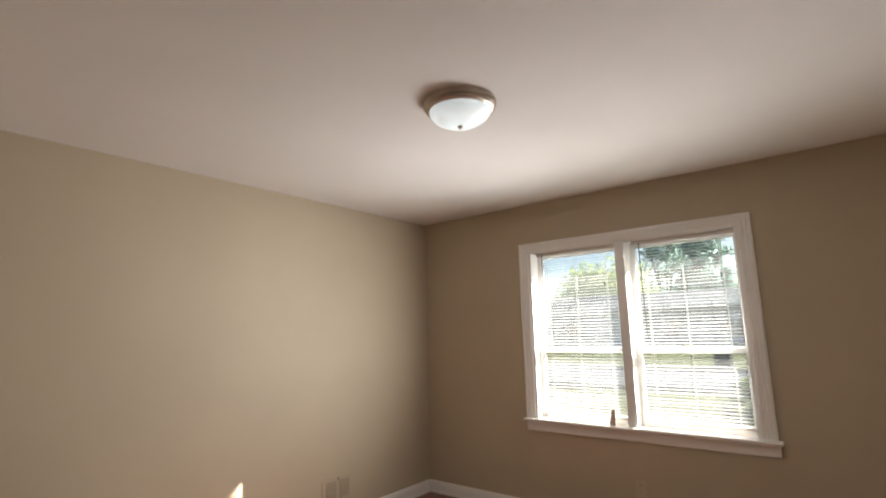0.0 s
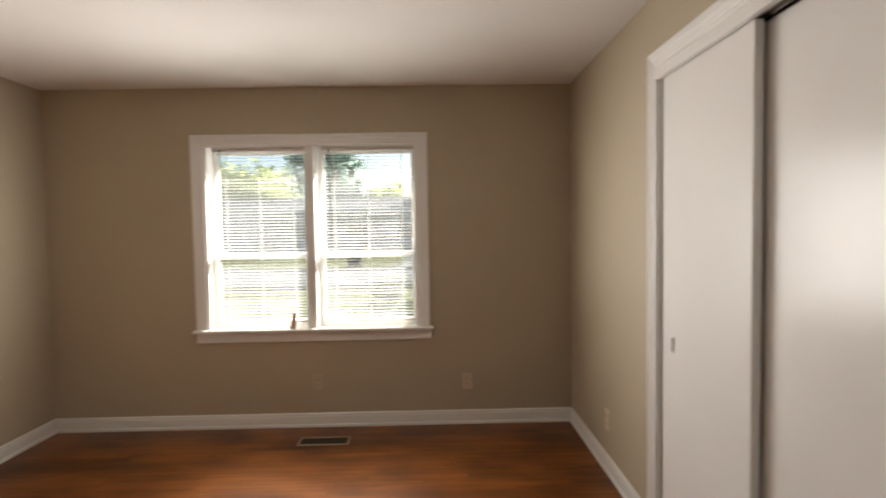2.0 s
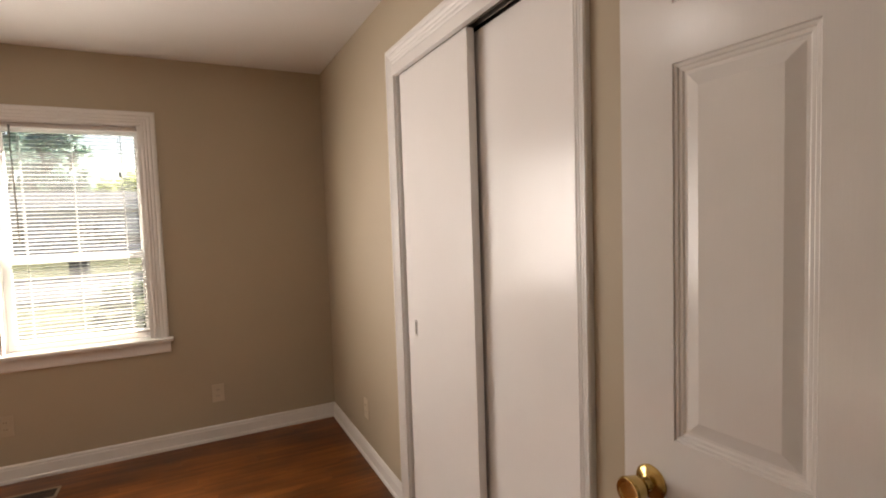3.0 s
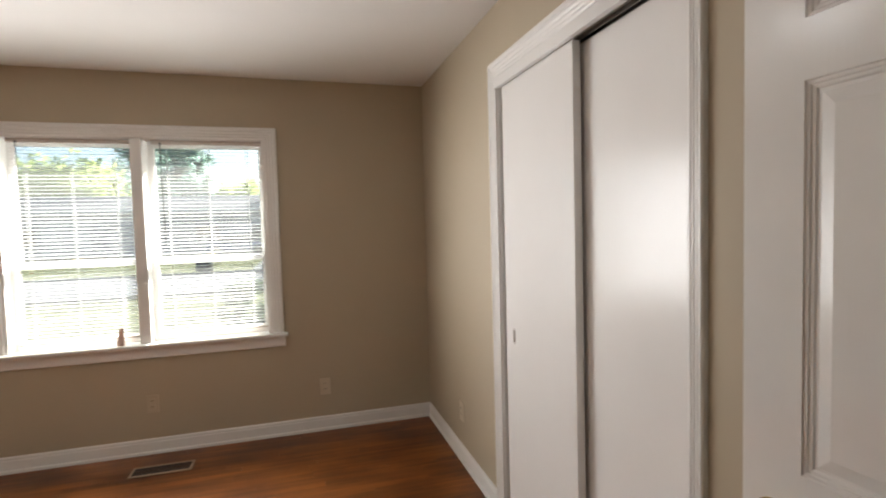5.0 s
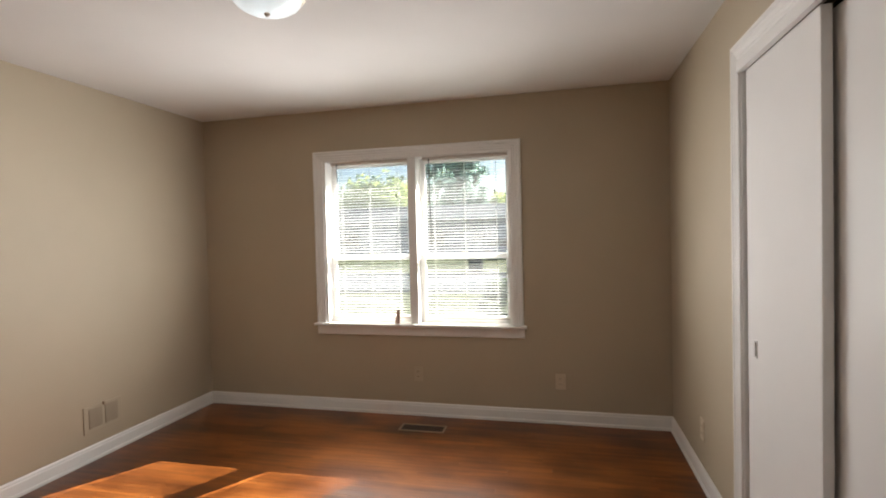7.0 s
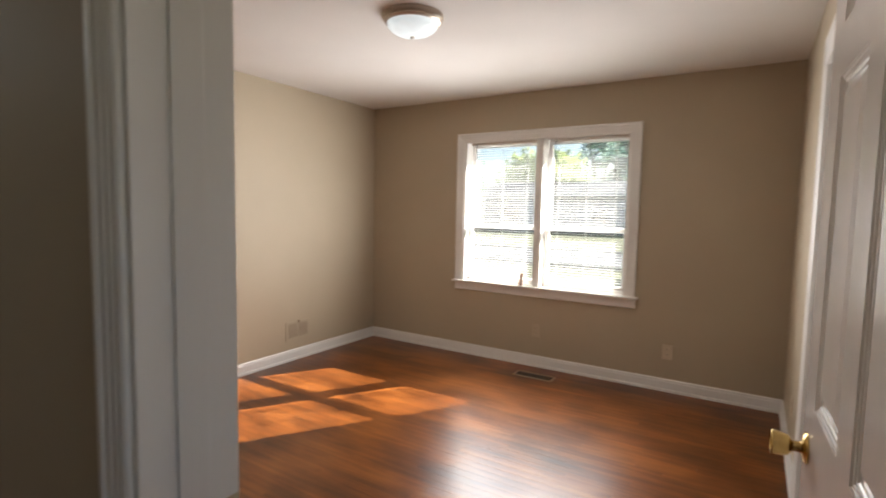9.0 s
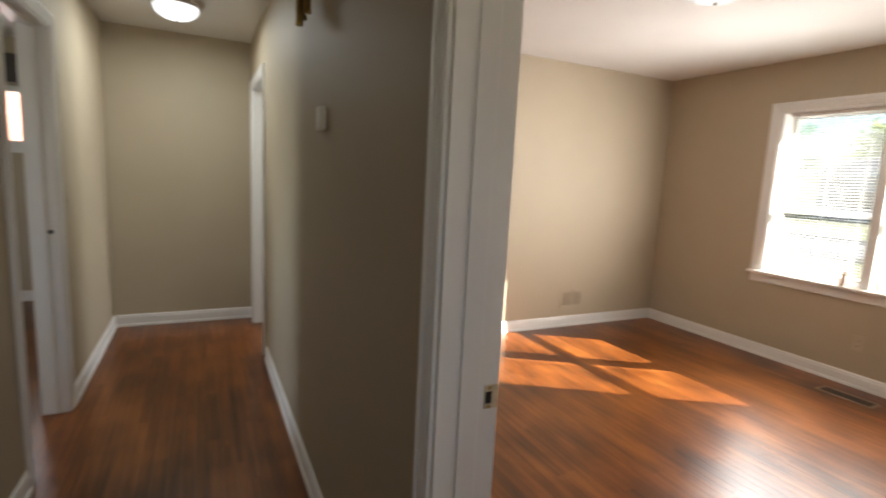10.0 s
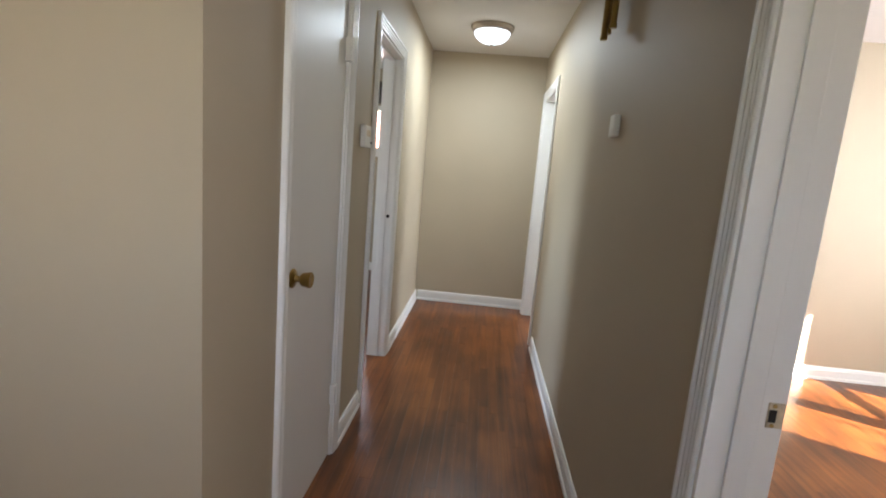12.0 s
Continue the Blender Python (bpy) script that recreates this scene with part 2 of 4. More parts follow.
M_LEAF_Y = leaf_mat("yellow_green_leaves", (0.33, 0.38, 0.15), (0.88, 0.95, 0.40))
M_LEAF_S = leaf_mat("shrub_leaves", (0.06, 0.10, 0.04), (0.12, 0.18, 0.05))
M_FARBRICK = mat("neighbour_brick", (0.36, 0.15, 0.11), 0.8, var=0.2, scale=9)


# ---- building helpers ----
def mesh_of(bm, name, material, smooth=False):
    bmesh.ops.recalc_face_normals(bm, faces=bm.faces)
    me = bpy.data.meshes.new(name)
    bm.to_mesh(me)
    bm.free()
    me.materials.append(material)
    if smooth:
        me.shade_smooth()
        me.set_sharp_from_angle(angle=radians(40))
    return me


def part(name, bm, material, parent=None, label="", smooth=False):
    ob = new(name, mesh_of(bm, name, material, smooth))
    if parent is not None:
        ob.parent = parent
    if label:
        ob["label"] = label
    return ob


def thing(name, place, label, category, group="", kind=""):
    ob = new(name)
    ob.empty_display_size = 0.1
    ob.matrix_basis = place if isinstance(place, Matrix) else Matrix.Translation(place)
    return tagged(ob, label, category, group, kind)


def structure(name, bm, material, label, category, parent=None, smooth=False):
    return tagged(part(name, bm, material, parent, smooth=smooth), label, category, "", "structure")


def box(bm, a, b, bevel=0.0, m=None):
    lo, hi = Vector([min(p, q) for p, q in zip(a, b)]), Vector([max(p, q) for p, q in zip(a, b)])
    tr = Matrix.Translation((lo + hi) / 2) @ Matrix.Diagonal((*(hi - lo), 1))
    made = bmesh.ops.create_cube(bm, size=1.0, matrix=(m @ tr) if m else tr)["verts"]
    if bevel:
        edges = list({e for v in made for e in v.link_edges})
        bmesh.ops.bevel(bm, geom=edges, offset=bevel, segments=2, profile=0.6, affect="EDGES")
    return bm


def boxed(a, b, bevel=0.0, m=None):
    return box(bmesh.new(), a, b, bevel, m)


def lathe(profile, seg=40, m=None, bm=None):
    """Turn a profile of (radius, height) round z."""
    bm = bm or bmesh.new()
    rings = []
    for r, z in profile:
        if r < 1e-6:
            rings.append([bm.verts.new((0, 0, z))])
        else:
            rings.append([bm.verts.new((r * math.cos(2 * math.pi * k / seg), r * math.sin(2 * math.pi * k / seg), z)) for k in range(seg)])
    for a, b in zip(rings, rings[1:]):
        for k in range(seg):
            q = (k + 1) % seg
            loop = [a[k % len(a)], a[q % len(a)], b[q % len(b)], b[k % len(b)]]
            loop = [v for i, v in enumerate(loop) if v not in loop[:i]]
            if len(loop) > 2:
                bm.faces.new(loop)
    if m:
        bmesh.ops.transform(bm, matrix=m, verts=[v for ring in rings for v in ring])
    return bm


def rod(bm, a, b, r, seg=10):
    a, b = Vector(a), Vector(b)
    turn = (b - a).to_track_quat("Z", "Y").to_matrix().to_4x4()
    return lathe([(0, 0), (r, 0), (r, (b - a).length), (0, (b - a).length)], seg, Matrix.Translation(a) @ turn, bm)


def run(profile, a, b, up, out, bm=None, cut_a=0.0, cut_b=0.0):
    """Sweep a moulding's profile of (out, up) from a to b; cut_a and cut_b mitre the ends by that slope along out."""
    bm = bm or bmesh.new()
    a, b, up, out = Vector(a), Vector(b), Vector(up), Vector(out)
    way = (b - a).normalized()
    ends = []
    for p, c in ((a, cut_a), (b, -cut_b)):
        ends.append([bm.verts.new(p + out * o + up * u + way * c * u) for o, u in profile])
    n = len(profile)
    for k in range(n):
        bm.faces.new((ends[0][k], ends[0][(k + 1) % n], ends[1][(k + 1) % n], ends[1][k]))
    bm.faces.new(ends[0][::-1]), bm.faces.new(ends[1])
    return bm


def wall_mesh(u0, u1, z0, z1, holes, t0, t1, axis):
    """A wall along x or y from u0 to u1, between t0 and t1 across, with holes (u0, u1, z0, z1) through it."""
    us = sorted({u0, u1, *[h[k] for h in holes for k in (0, 1)]})
    zs = sorted({z0, z1, *[h[k] for h in holes for k in (2, 3)]})
    solid = {}
    for i in range(len(us) - 1):
        for j in range(len(zs) - 1):
            cu, cz = (us[i] + us[i + 1]) / 2, (zs[j] + zs[j + 1]) / 2
            solid[i, j] = not any(h[0] < cu < h[1] and h[2] < cz < h[3] for h in holes)
    bm = bmesh.new()
    at = (lambda u, t, z: (u, t, z)) if axis == "x" else (lambda u, t, z: (t, u, z))
    cache = {}

    def vert(u, t, z):
        if (u, t, z) not in cache:
            cache[u, t, z] = bm.verts.new(at(u, t, z))
        return cache[u, t, z]

    for (i, j), s in solid.items():
        if not s:
            continue
        a, b, c, d = us[i], us[i + 1], zs[j], zs[j + 1]
        for t in (t0, t1):
            bm.faces.new([vert(a, t, c), vert(b, t, c), vert(b, t, d), vert(a, t, d)])
        for di, dj, p, q in ((-1, 0, (a, c), (a, d)), (1, 0, (b, c), (b, d)), (0, -1, (a, c), (b, c)), (0, 1, (a, d), (b, d))):
            if not solid.get((i + di, j + dj), False):
                bm.faces.new([vert(p[0], t0, p[1]), vert(q[0], t0, q[1]), vert(q[0], t1, q[1]), vert(p[0], t1, p[1])])
    return bm


# ---- the large structure ----
XL, XR, YN, H = -2.527, 1.213, 3.745, 2.44
YP = -0.136                      # hall face of the bedroom's south wall
YH = -1.224                      # hall face of the hall's south wall
XE = -3.640                      # far end of the hall
XC = 0.29                        # corner where the hall opens to the south
DX0, DX1 = 0.332, 1.185          # bedroom doorway
WX0, WX1, WZ0, WZ1 = -1.41, 0.108, 0.705, 2.03

structure("wall_north", wall_mesh(XL - 0.12, XR + 0.8, -0.6, H, [(WX0, WX1, WZ0, WZ1)], YN, YN + 0.17, "x"), M_WALL,
          "beige painted bedroom wall with a double window", "wall")
structure("wall_west", wall_mesh(0.0, YN, 0, H, [], XL - 0.12, XL, "y"), M_WALL, "plain beige painted bedroom wall", "wall")
structure("wall_east", wall_mesh(0.0, YN, 0, H, [(1.134, 2.347, 0, 2.115)], XR, XR + 0.12, "y"), M_WALL,
          "beige painted bedroom wall round the closet", "wall")
# the third hole is an unseen opening added for the passage's north fill
structure("wall_south", wall_mesh(XE - 0.12, 2.9, 0, H, [(DX0, DX1, 0, 2.05), (-3.45, -2.65, 0, 2.035), (2.07, 2.57, 1.25, 2.05)], YP, 0.0, "x"), M_WALL,
          "beige painted wall between hall and bedroom", "wall")
structure("wall_hall_south", wall_mesh(XE - 0.12, XC, 0, H, [(-0.79, -0.18, 0, 2.035), (-2.035, -1.325, 0, 2.035)], YH - 0.12, YH, "x"), M_WALL,
          "beige painted hall wall with two doorways", "wall")
structure("wall_hall_end", wall_mesh(YH, YP, 0, H, [], XE - 0.12, XE, "y"), M_WALL, "plain beige wall closing the hall", "wall")
structure("wall_passage", wall_mesh(-4.4, YH - 0.12, 0, H, [], XC - 0.12, XC, "y"), M_WALL, "plain beige wall beside the hall corner", "wall")
structure("wall_passage_end", wall_mesh(XC - 0.12, 2.9, 0, H, [], -4.52, -4.4, "x"), M_WALL, "plain beige wall", "wall")
# opening added for the passage's east fill lamp
structure("wall_passage_east", wall_mesh(-4.4, YP, 0, H, [(-1.1, -0.6, 1.25, 2.05)], 2.9, 3.02, "y"), M_WALL, "plain beige unseen wall with an opening added for a lamp", "wall")
# room across the hall
structure("wall_side_room_west", wall_mesh(-4.0, YH - 0.12, 0, H, [(-2.30, -1.62, 1.52, 1.955)], -4.9, -4.78, "y"), M_WALL, "dim beige wall with a small window", "wall")
structure("wall_side_room_south", wall_mesh(-4.9, XC - 0.12, 0, H, [(-1.92, -0.98, 0.93, 1.97)], -4.12, -4.0, "x"), M_WALL, "dim beige wall with a window opening", "wall")
structure("wall_side_room_north", wall_mesh(-4.9, XE - 0.12, 0, H, [], YH - 0.12, YH, "x"), M_WALL, "dim beige wall", "wall")
structure("wall_closet_side", wall_mesh(-2.0, YH - 0.12, 0, H, [], -1.12, -1.0, "y"), M_WALL, "plain wall of the hall closet", "wall")
# room behind the far doorway
structure("wall_far_room_west", wall_mesh(0.0, 2.45, 0, H, [], -5.0, -4.88, "y"), M_WALL, "plain beige wall", "wall")
structure("wall_far_room_north", wall_mesh(-4.88, XL - 0.122, 0, H, [(-3.57, -2.63 - 0.02, 0.93, 2.07)], 2.45, 2.57, "x"), M_WALL, "plain beige unseen wall with an opening added for a lamp", "wall")
structure("wall_far_room_south", wall_mesh(-4.88, XE - 0.122, 0, H, [], YP, 0.0, "x"), M_WALL, "plain beige wall", "wall")
# bedroom closet shell
structure("wall_closet_back", wall_mesh(0.0, YN, 0, H, [], XR + 0.72, XR + 0.80, "y"), M_WALL, "plain closet wall", "wall")

structure("ceiling", boxed((-5.0, -4.6, H), (3.1, YN + 0.17, H + 0.1)), M_CEIL, "flat white painted ceiling", "ceiling")
structure("floor", boxed((-5.0, -4.6, -0.12), (3.1, YN + 0.17, -0.012)), M_SUB, "stained oak strip floor with a worn varnish", "floor")
FLOOR = bpy.data.objects["floor"]
structure("outer_roof", boxed((-6.5, -6.5, H + 0.12), (5.0, YN + 0.17, H + 0.4)), M_ROOF, "plain roof slab", "roof")
structure("eave", boxed((-6.5, YN + 0.172, 2.19), (5.0, YN + 0.60, 2.34), 0.01), M_TRIM, "white painted boxed eave above the window", "eave")

# ---- mouldings ----
BASE = [(0, 0), (0.020, 0), (0.020, 0.016), (0.013, 0.022), (0.013, 0.076), (0.010, 0.082), (0.011, 0.090), (0.006, 0.099), (0, 0.10)]


def baseboard(a, b, out, label="white painted baseboard with a shoe moulding"):
    bm = run(BASE, (*a, 0.0), (*b, 0.0), (0, 0, 1), (*out, 0))
    return structure("baseboard", bm, M_TRIM, label, "baseboard")


baseboard((XL, YN), (XR, YN), (0, -1))
baseboard((XL, 0.0), (XL, YN - 0.02), (1, 0))
baseboard((XR, 2.410), (XR, YN - 0.02), (-1, 0))
baseboard((XR, 0.02), (XR, 1.096), (-1, 0))
baseboard((XL + 0.02, 0.0), (DX0 - 0.085, 0.0), (0, 1))
baseboard((-2.50, YP), (DX0 - 0.056, YP), (0, -1))
baseboard((XE, YH + 0.02), (XE, YP), (1, 0))
baseboard((-0.848, YH), (-1.262, YH), (0, 1))
baseboard((-2.098, YH), (XE, YH), (0, 1))
baseboard((-0.120, YH), (XC, YH), (0, 1))
baseboard((XC, YH), (XC, -4.4), (1, 0))
baseboard((DX1 + 0.08, YP), (2.9, YP), (0, -1))
baseboard((-4.78, -1.36), (-4.78, -4.0), (1, 0))

CASE = [(0, 0), (0.010, 0), (0.013, 0.006), (0.013, 0.014), (0.010, 0.018), (0.014, 0.024), (0.014, 0.030), (0.011, 0.034),
        (0.016, 0.042), (0.016, 0.050), (0.013, 0.054), (0.019, 0.060), (0.019, 0.072), (0.014, 0.078), (0, 0.078)]


def casing(name, u0, u1, z0, z1, t, out, axis, width=0.078, head=True, near=None, label="white fluted casing"):
    """Mitred casing round an opening u0..u1, z0..z1 on the face t of a wall; out is the way into the room, 1 or -1."""
    k = width / 0.078
    prof = [(o, u * k) for o, u in CASE]
    root = thing(name, (0, 0, 0), label, "door trim", "", "structure")
    at = (lambda u, z: (u, t, z)) if axis == "x" else (lambda u, z: (t, u, z))
    o = (0, out, 0) if axis == "x" else (out, 0, 0)
    e = (lambda s: (s, 0, 0)) if axis == "x" else (lambda s: (0, s, 0))
    slim = prof if near is None else [(a, u * near / 0.078) for a, u in CASE]
    part("casing_side", run(slim, at(u0, z0), at(u0, z1), e(-1), o, cut_b=-width / (near or width) if head else 0), M_TRIM, root)
    part("casing_side", run(prof, at(u1, z0), at(u1, z1), e(1), o, cut_b=-1.0 if head else 0), M_TRIM, root)
    if head:
        part("casing_head", run(prof, at(u0, z1), at(u1, z1), (0, 0, 1), o, cut_a=-(near or width) / width, cut_b=-1.0), M_TRIM, root)
    return root


def jamb(name, u0, u1, z1, t0, t1, stop, label):
    """Lining of a doorway in a wall along x, with the stop on which the door closes."""
    root = thing(name, (0, 0, 0), label, "door frame", "", "structure")
    part("jamb_side", boxed((u0 - 0.002, t0 - 0.003, 0), (u0 + 0.016, t1 + 0.003, z1), 0.002), M_TRIM, root)
    part("jamb_side", boxed((u1 - 0.016, t0 - 0.003, 0), (u1 + 0.002, t1 + 0.003, z1), 0.002), M_TRIM, root)
    part("jamb_head", boxed((u0, t0 - 0.003, z1 - 0.016), (u1, t1 + 0.003, z1 + 0.002), 0.002), M_TRIM, root)
    if stop is not None:
        a, b = stop
        part("door_stop", boxed((u0 + 0.008, a, 0.001), (u0 + 0.021, b, z1 - 0.014), 0.002), M_TRIM, root)
        part("door_stop", boxed((u1 - 0.027, a, 0.001), (u1 - 0.008, b, z1 - 0.014), 0.003), M_TRIM, root)
        part("door_stop", boxed((u0 + 0.016, a + 0.001, z1 - 0.027), (u1 - 0.016, b - 0.001, z1 - 0.008), 0.003), M_TRIM, root)
    return root


casing("door_casing_hall", DX0 + 0.004, DX1 - 0.004, 0, 2.045, YP, -1, "x", 0.058, label="white fluted casing round the bedroom doorway")
casing("door_casing_bedroom", DX0, DX1 - 0.04, 0, 2.045, 0.0, 1, "x", 0.066, label="white fluted casing inside the bedroom doorway")
JAMB = jamb("door_frame_bedroom", DX0, DX1, 2.05, YP, 0.0, (-0.09, -0.045), "white painted doorway lining with a brass strike plate")
casing("closet_casing", 1.150, 2.332, 0, 2.105, XR, -1, "y", 0.076, near=0.052, label="white fluted casing round the sliding closet doors")
casing("hall_closet_casing", -0.785, -0.185, 0, 2.03, YH, 1, "x", 0.062, label="white casing round the closed hall closet door")
jamb("hall_closet_frame", -0.79, -0.18, 2.035, YH - 0.12, YH, None, "white lining of the hall closet doorway")
casing("side_room_casing", -2.03, -1.33, 0, 2.03, YH, 1, "x", 0.066, label="white casing round an open doorway")
SIDE = jamb("side_room_frame", -2.035, -1.325, 2.035, YH - 0.12, YH, (-1.31, -1.27), "white lining of an open doorway")
casing("far_door_casing", -3.445, -2.655, 0, 2.03, YP, -1, "x", 0.066, label="white casing at the far end of the hall")
jamb("far_door_frame", -3.45, -2.65, 2.035, YP, 0.0, None, "white lining of the far doorway")

# strike plate in the bedroom door's jamb
st = part("strike_plate", boxed((DX0 + 0.015, -0.031, 0.911), (DX0 + 0.019, 0.001, 0.963), 0.002), M_STRIKE, JAMB, "worn brass strike plate")
part("latch_hole", boxed((DX0 + 0.0188, -0.029, 0.923), (DX0 + 0.0200, -0.015, 0.949)), M_DARK, st, "dark latch hole")
for z in (0.916, 0.957):
    part("screw", lathe([(0, 0.001), (0.004, 0.001), (0.0045, 0)], 10, pose(DX0 + 0.019, -0.020, z, 0, 90, 0)), M_OLDBRASS, st)
part("strike_hole", lathe([(0, 0.0015), (0.012, 0.0015), (0.012, 0)], 14, pose(-2.035 + 0.016, -1.255, 1.0, 0, 90, 0)), M_DARK, SIDE, "dark bored latch hole")


# ---- window ----
def window(name):
    root = thing(name, (0, 0, 0), "white painted double window, two sashes each side, blinds lowered", "window", "", "structure")
    part("frame_side", boxed((WX0, YN, WZ0), (WX0 + 0.02, YN + 0.165, WZ1)), M_TRIM, root)
    part("frame_side", boxed((WX1 - 0.02, YN, WZ0), (WX1, YN + 0.165, WZ1)), M_TRIM, root)
    part("frame_head", boxed((WX0 + 0.02, YN, WZ1 - 0.006), (WX1 - 0.02, YN + 0.165, WZ1)), M_TRIM, root)
    part("mullion", boxed((-0.689, YN - 0.012, WZ0 + 0.015), (-0.621, YN + 0.16, WZ1 - 0.006), 0.006), M_TRIM, root)
    part("stool", boxed((-1.503, YN - 0.055, 0.702), (0.213, YN + 0.10, 0.722), 0.007), M_TRIM, root, "white window stool")
    part("outer_sill", boxed((WX0, YN + 0.10, 0.68), (WX1, YN + 0.22, 0.712), 0.004), M_TRIM, root)
    part("apron", run([(0, 0), (0.014, 0), (0.017, 0.012), (0.017, 0.062), (0.013, 0.074), (0, 0.074)], (-1.485, YN, 0.628), (0.195, YN, 0.628), (0, 0, 1), (0, -1, 0)), M_TRIM, root)
    k = 0.080 / 0.078
    prof = [(o, u * k) for o, u in CASE]
    part("casing_side", run(prof, (WX0, YN, 0.722), (WX0, YN, WZ1), (-1, 0, 0), (0, -1, 0), cut_b=-1.0), M_TRIM, root)
    part("casing_side", run(prof, (WX1, YN, 0.722), (WX1, YN, WZ1), (1, 0, 0), (0, -1, 0), cut_b=-1.0), M_TRIM, root)
    part("casing_head", run(prof, (WX0, YN, WZ1), (WX1, YN, WZ1), (0, 0, 1), (0, -1, 0), cut_a=-1.0, cut_b=-1.0), M_TRIM, root)
    for a, b in ((WX0 + 0.02, -0.689), (-0.621, WX1 - 0.02)):
        for low, y, z0, z1 in ((True, YN + 0.085, 0.722, 1.262), (False, YN + 0.122, 1.222, 2.024)):
            sash = part("sash", boxed((a, y, z0), (a + 0.040, y + 0.032, z1), 0.003), M_TRIM, root, "lower white sash" if low else "upper white sash")
            part("stile", boxed((b - 0.028, y, z0), (b, y + 0.032, z1), 0.003), M_TRIM, sash)
            part("rail", boxed((a + 0.040, y, z0), (b - 0.028, y + 0.032, z0 + (0.05 if low else 0.04)), 0.003), M_TRIM, sash)
            part("rail", boxed((a + 0.040, y, z1 - 0.04), (b - 0.028, y + 0.032, z1), 0.003), M_TRIM, sash)
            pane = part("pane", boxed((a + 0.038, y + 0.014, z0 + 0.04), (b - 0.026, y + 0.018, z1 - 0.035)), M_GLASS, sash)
            pane.visible_shadow = False
        mid = (a + b) / 2
        part("sash_lock", boxed((mid - 0.025, YN + 0.087, 1.262), (mid + 0.025, YN + 0.112, 1.276), 0.004), M_OLDBRASS, root)
    return root


window("window_1")


def slat_mesh(length):
    bm = bmesh.new()
    rows = []
    for k in range(5):
        s = (k / 4 - 0.5)
        crown = 0.0022 * (1 - (2 * s) ** 2)
        rows.append([bm.verts.new((x, s * 0.0250, crown)) for x in (-length / 2, length / 2)])
    for p, q in zip(rows, rows[1:]):
        bm.faces.new((p[0], p[1], q[1], q[0]))
    bmesh.ops.solidify(bm, geom=bm.faces[:], thickness=0.0006)
    return mesh_of(bm, "slat", M_SLAT, True)


def blind(x0, x1, tilt, seed):
    rng = random.Random(seed)
    y, top, low = YN + 0.045, 2.004, 0.775
    root = thing("venetian_blind", ((x0 + x1) / 2, y, top), "white mini blind, lowered with its slats open", "window blind", "blinds in the bedroom window")
    w = x1 - x0
    part("headrail", boxed((-w / 2, -0.014, -0.006), (w / 2, 0.014, 0.018), 0.003), M_RAIL, root, "tan headrail")
    part("bottom_rail", boxed((-w / 2, -0.012, low - top - 0.016), (w / 2, 0.012, low - top - 0.004), 0.004), M_RAIL, root)
    me = slat_mesh(w - 0.012)
    n = 55
    for k in range(n):
        s = new("slat", me)
        s.parent = root
        z = (low - top) + (k + 0.5) * (top - low - 0.02) / n
        s.matrix_basis = pose(rng.uniform(-0.002, 0.002), 0, z, tilt + rng.gauss(0, 1.3), rng.gauss(0, 0.10), 0)
    for u in (-0.40, 0.0, 0.40):
        for d in (-0.016, 0.016):
            part("ladder_cord", rod(bmesh.new(), (u * w * 0.92, d, low - top), (u * w * 0.92, d, 0), 0.0011, 5), M_CORD, root)
    part("tilt_wand", rod(bmesh.new(), (-w / 2 + 0.055, -0.022, -0.005), (-w / 2 + 0.062, -0.020, -0.66), 0.0038, 7), M_WAND, root, "smoked acrylic tilt wand")
    part("wand_hook", boxed((-w / 2 + 0.050, -0.024, -0.012), (-w / 2 + 0.060, -0.012, 0.002), 0.002), M_WAND, root)
    part("pull_tassel", boxed((w / 2 - 0.105, -0.020, -0.285), (w / 2 - 0.093, -0.012, -0.255), 0.003), M_WAND, root, "dark cord tassel")
    part("pull_cord", rod(bmesh.new(), (w / 2 - 0.099, -0.016, -0.255), (w / 2 - 0.099, -0.014, 0), 0.0012, 5), M_CORD, root)
    return root


blind(WX0 + 0.056, -0.696, 5, 1)
blind(-0.578, WX1 - 0.024, 5, 2)

wedge = bmesh.new()
box(wedge, (-0.021, -0.007, 0), (0.021, 0.007, 0.112), 0.002)
for v in wedge.verts:
    if v.co.z > 0.04:
        v.co.x = v.co.x * 0.55 + 0.012
tagged(part("wooden_wedge", wedge, M_WOODBIT), "small raw wood wedge standing on the window stool", "wedge").location = (-0.80, YN - 0.012, 0.722)


# ---- ceiling lamps ----
def ceiling_lamp(name, place, material, metal, radius, deep, label):
    root = thing(name, place, label, "ceiling lamp")
    r = radius
    part("pan", lathe([(0, 0), (r, 0), (r * 1.0, -0.012), (r * 0.985, -0.02), (r * 0.93, -0.028), (r * 0.93, -0.036), (r * 0.87, -0.044), (0, -0.044)], 56), metal, root, "brushed metal pan", True)
    bowl = part("glass_shade", lathe([(r * 0.83, -0.040)] + [(r * 0.83 * math.cos(a), -0.044 - deep * math.sin(a)) for a in [k * math.pi / 2 / 12 for k in range(13)]], 56), material, root, "lit frosted glass bowl", True)
    bowl.visible_shadow = False
    part("finial", lathe([(0, 0.002), (0.010, 0.001), (0.013, -0.004), (0.010, -0.009), (0.006, -0.013), (0, -0.016)], 18, Matrix.Translation((0, 0, -0.044 - deep))), metal, root, "small metal finial", True)
    return root


ceiling_lamp("ceiling_light", (-0.675, 1.842, H), M_SHADE, M_NICKEL, 0.168, 0.066, "flush ceiling light with brushed pan and lit bowl")
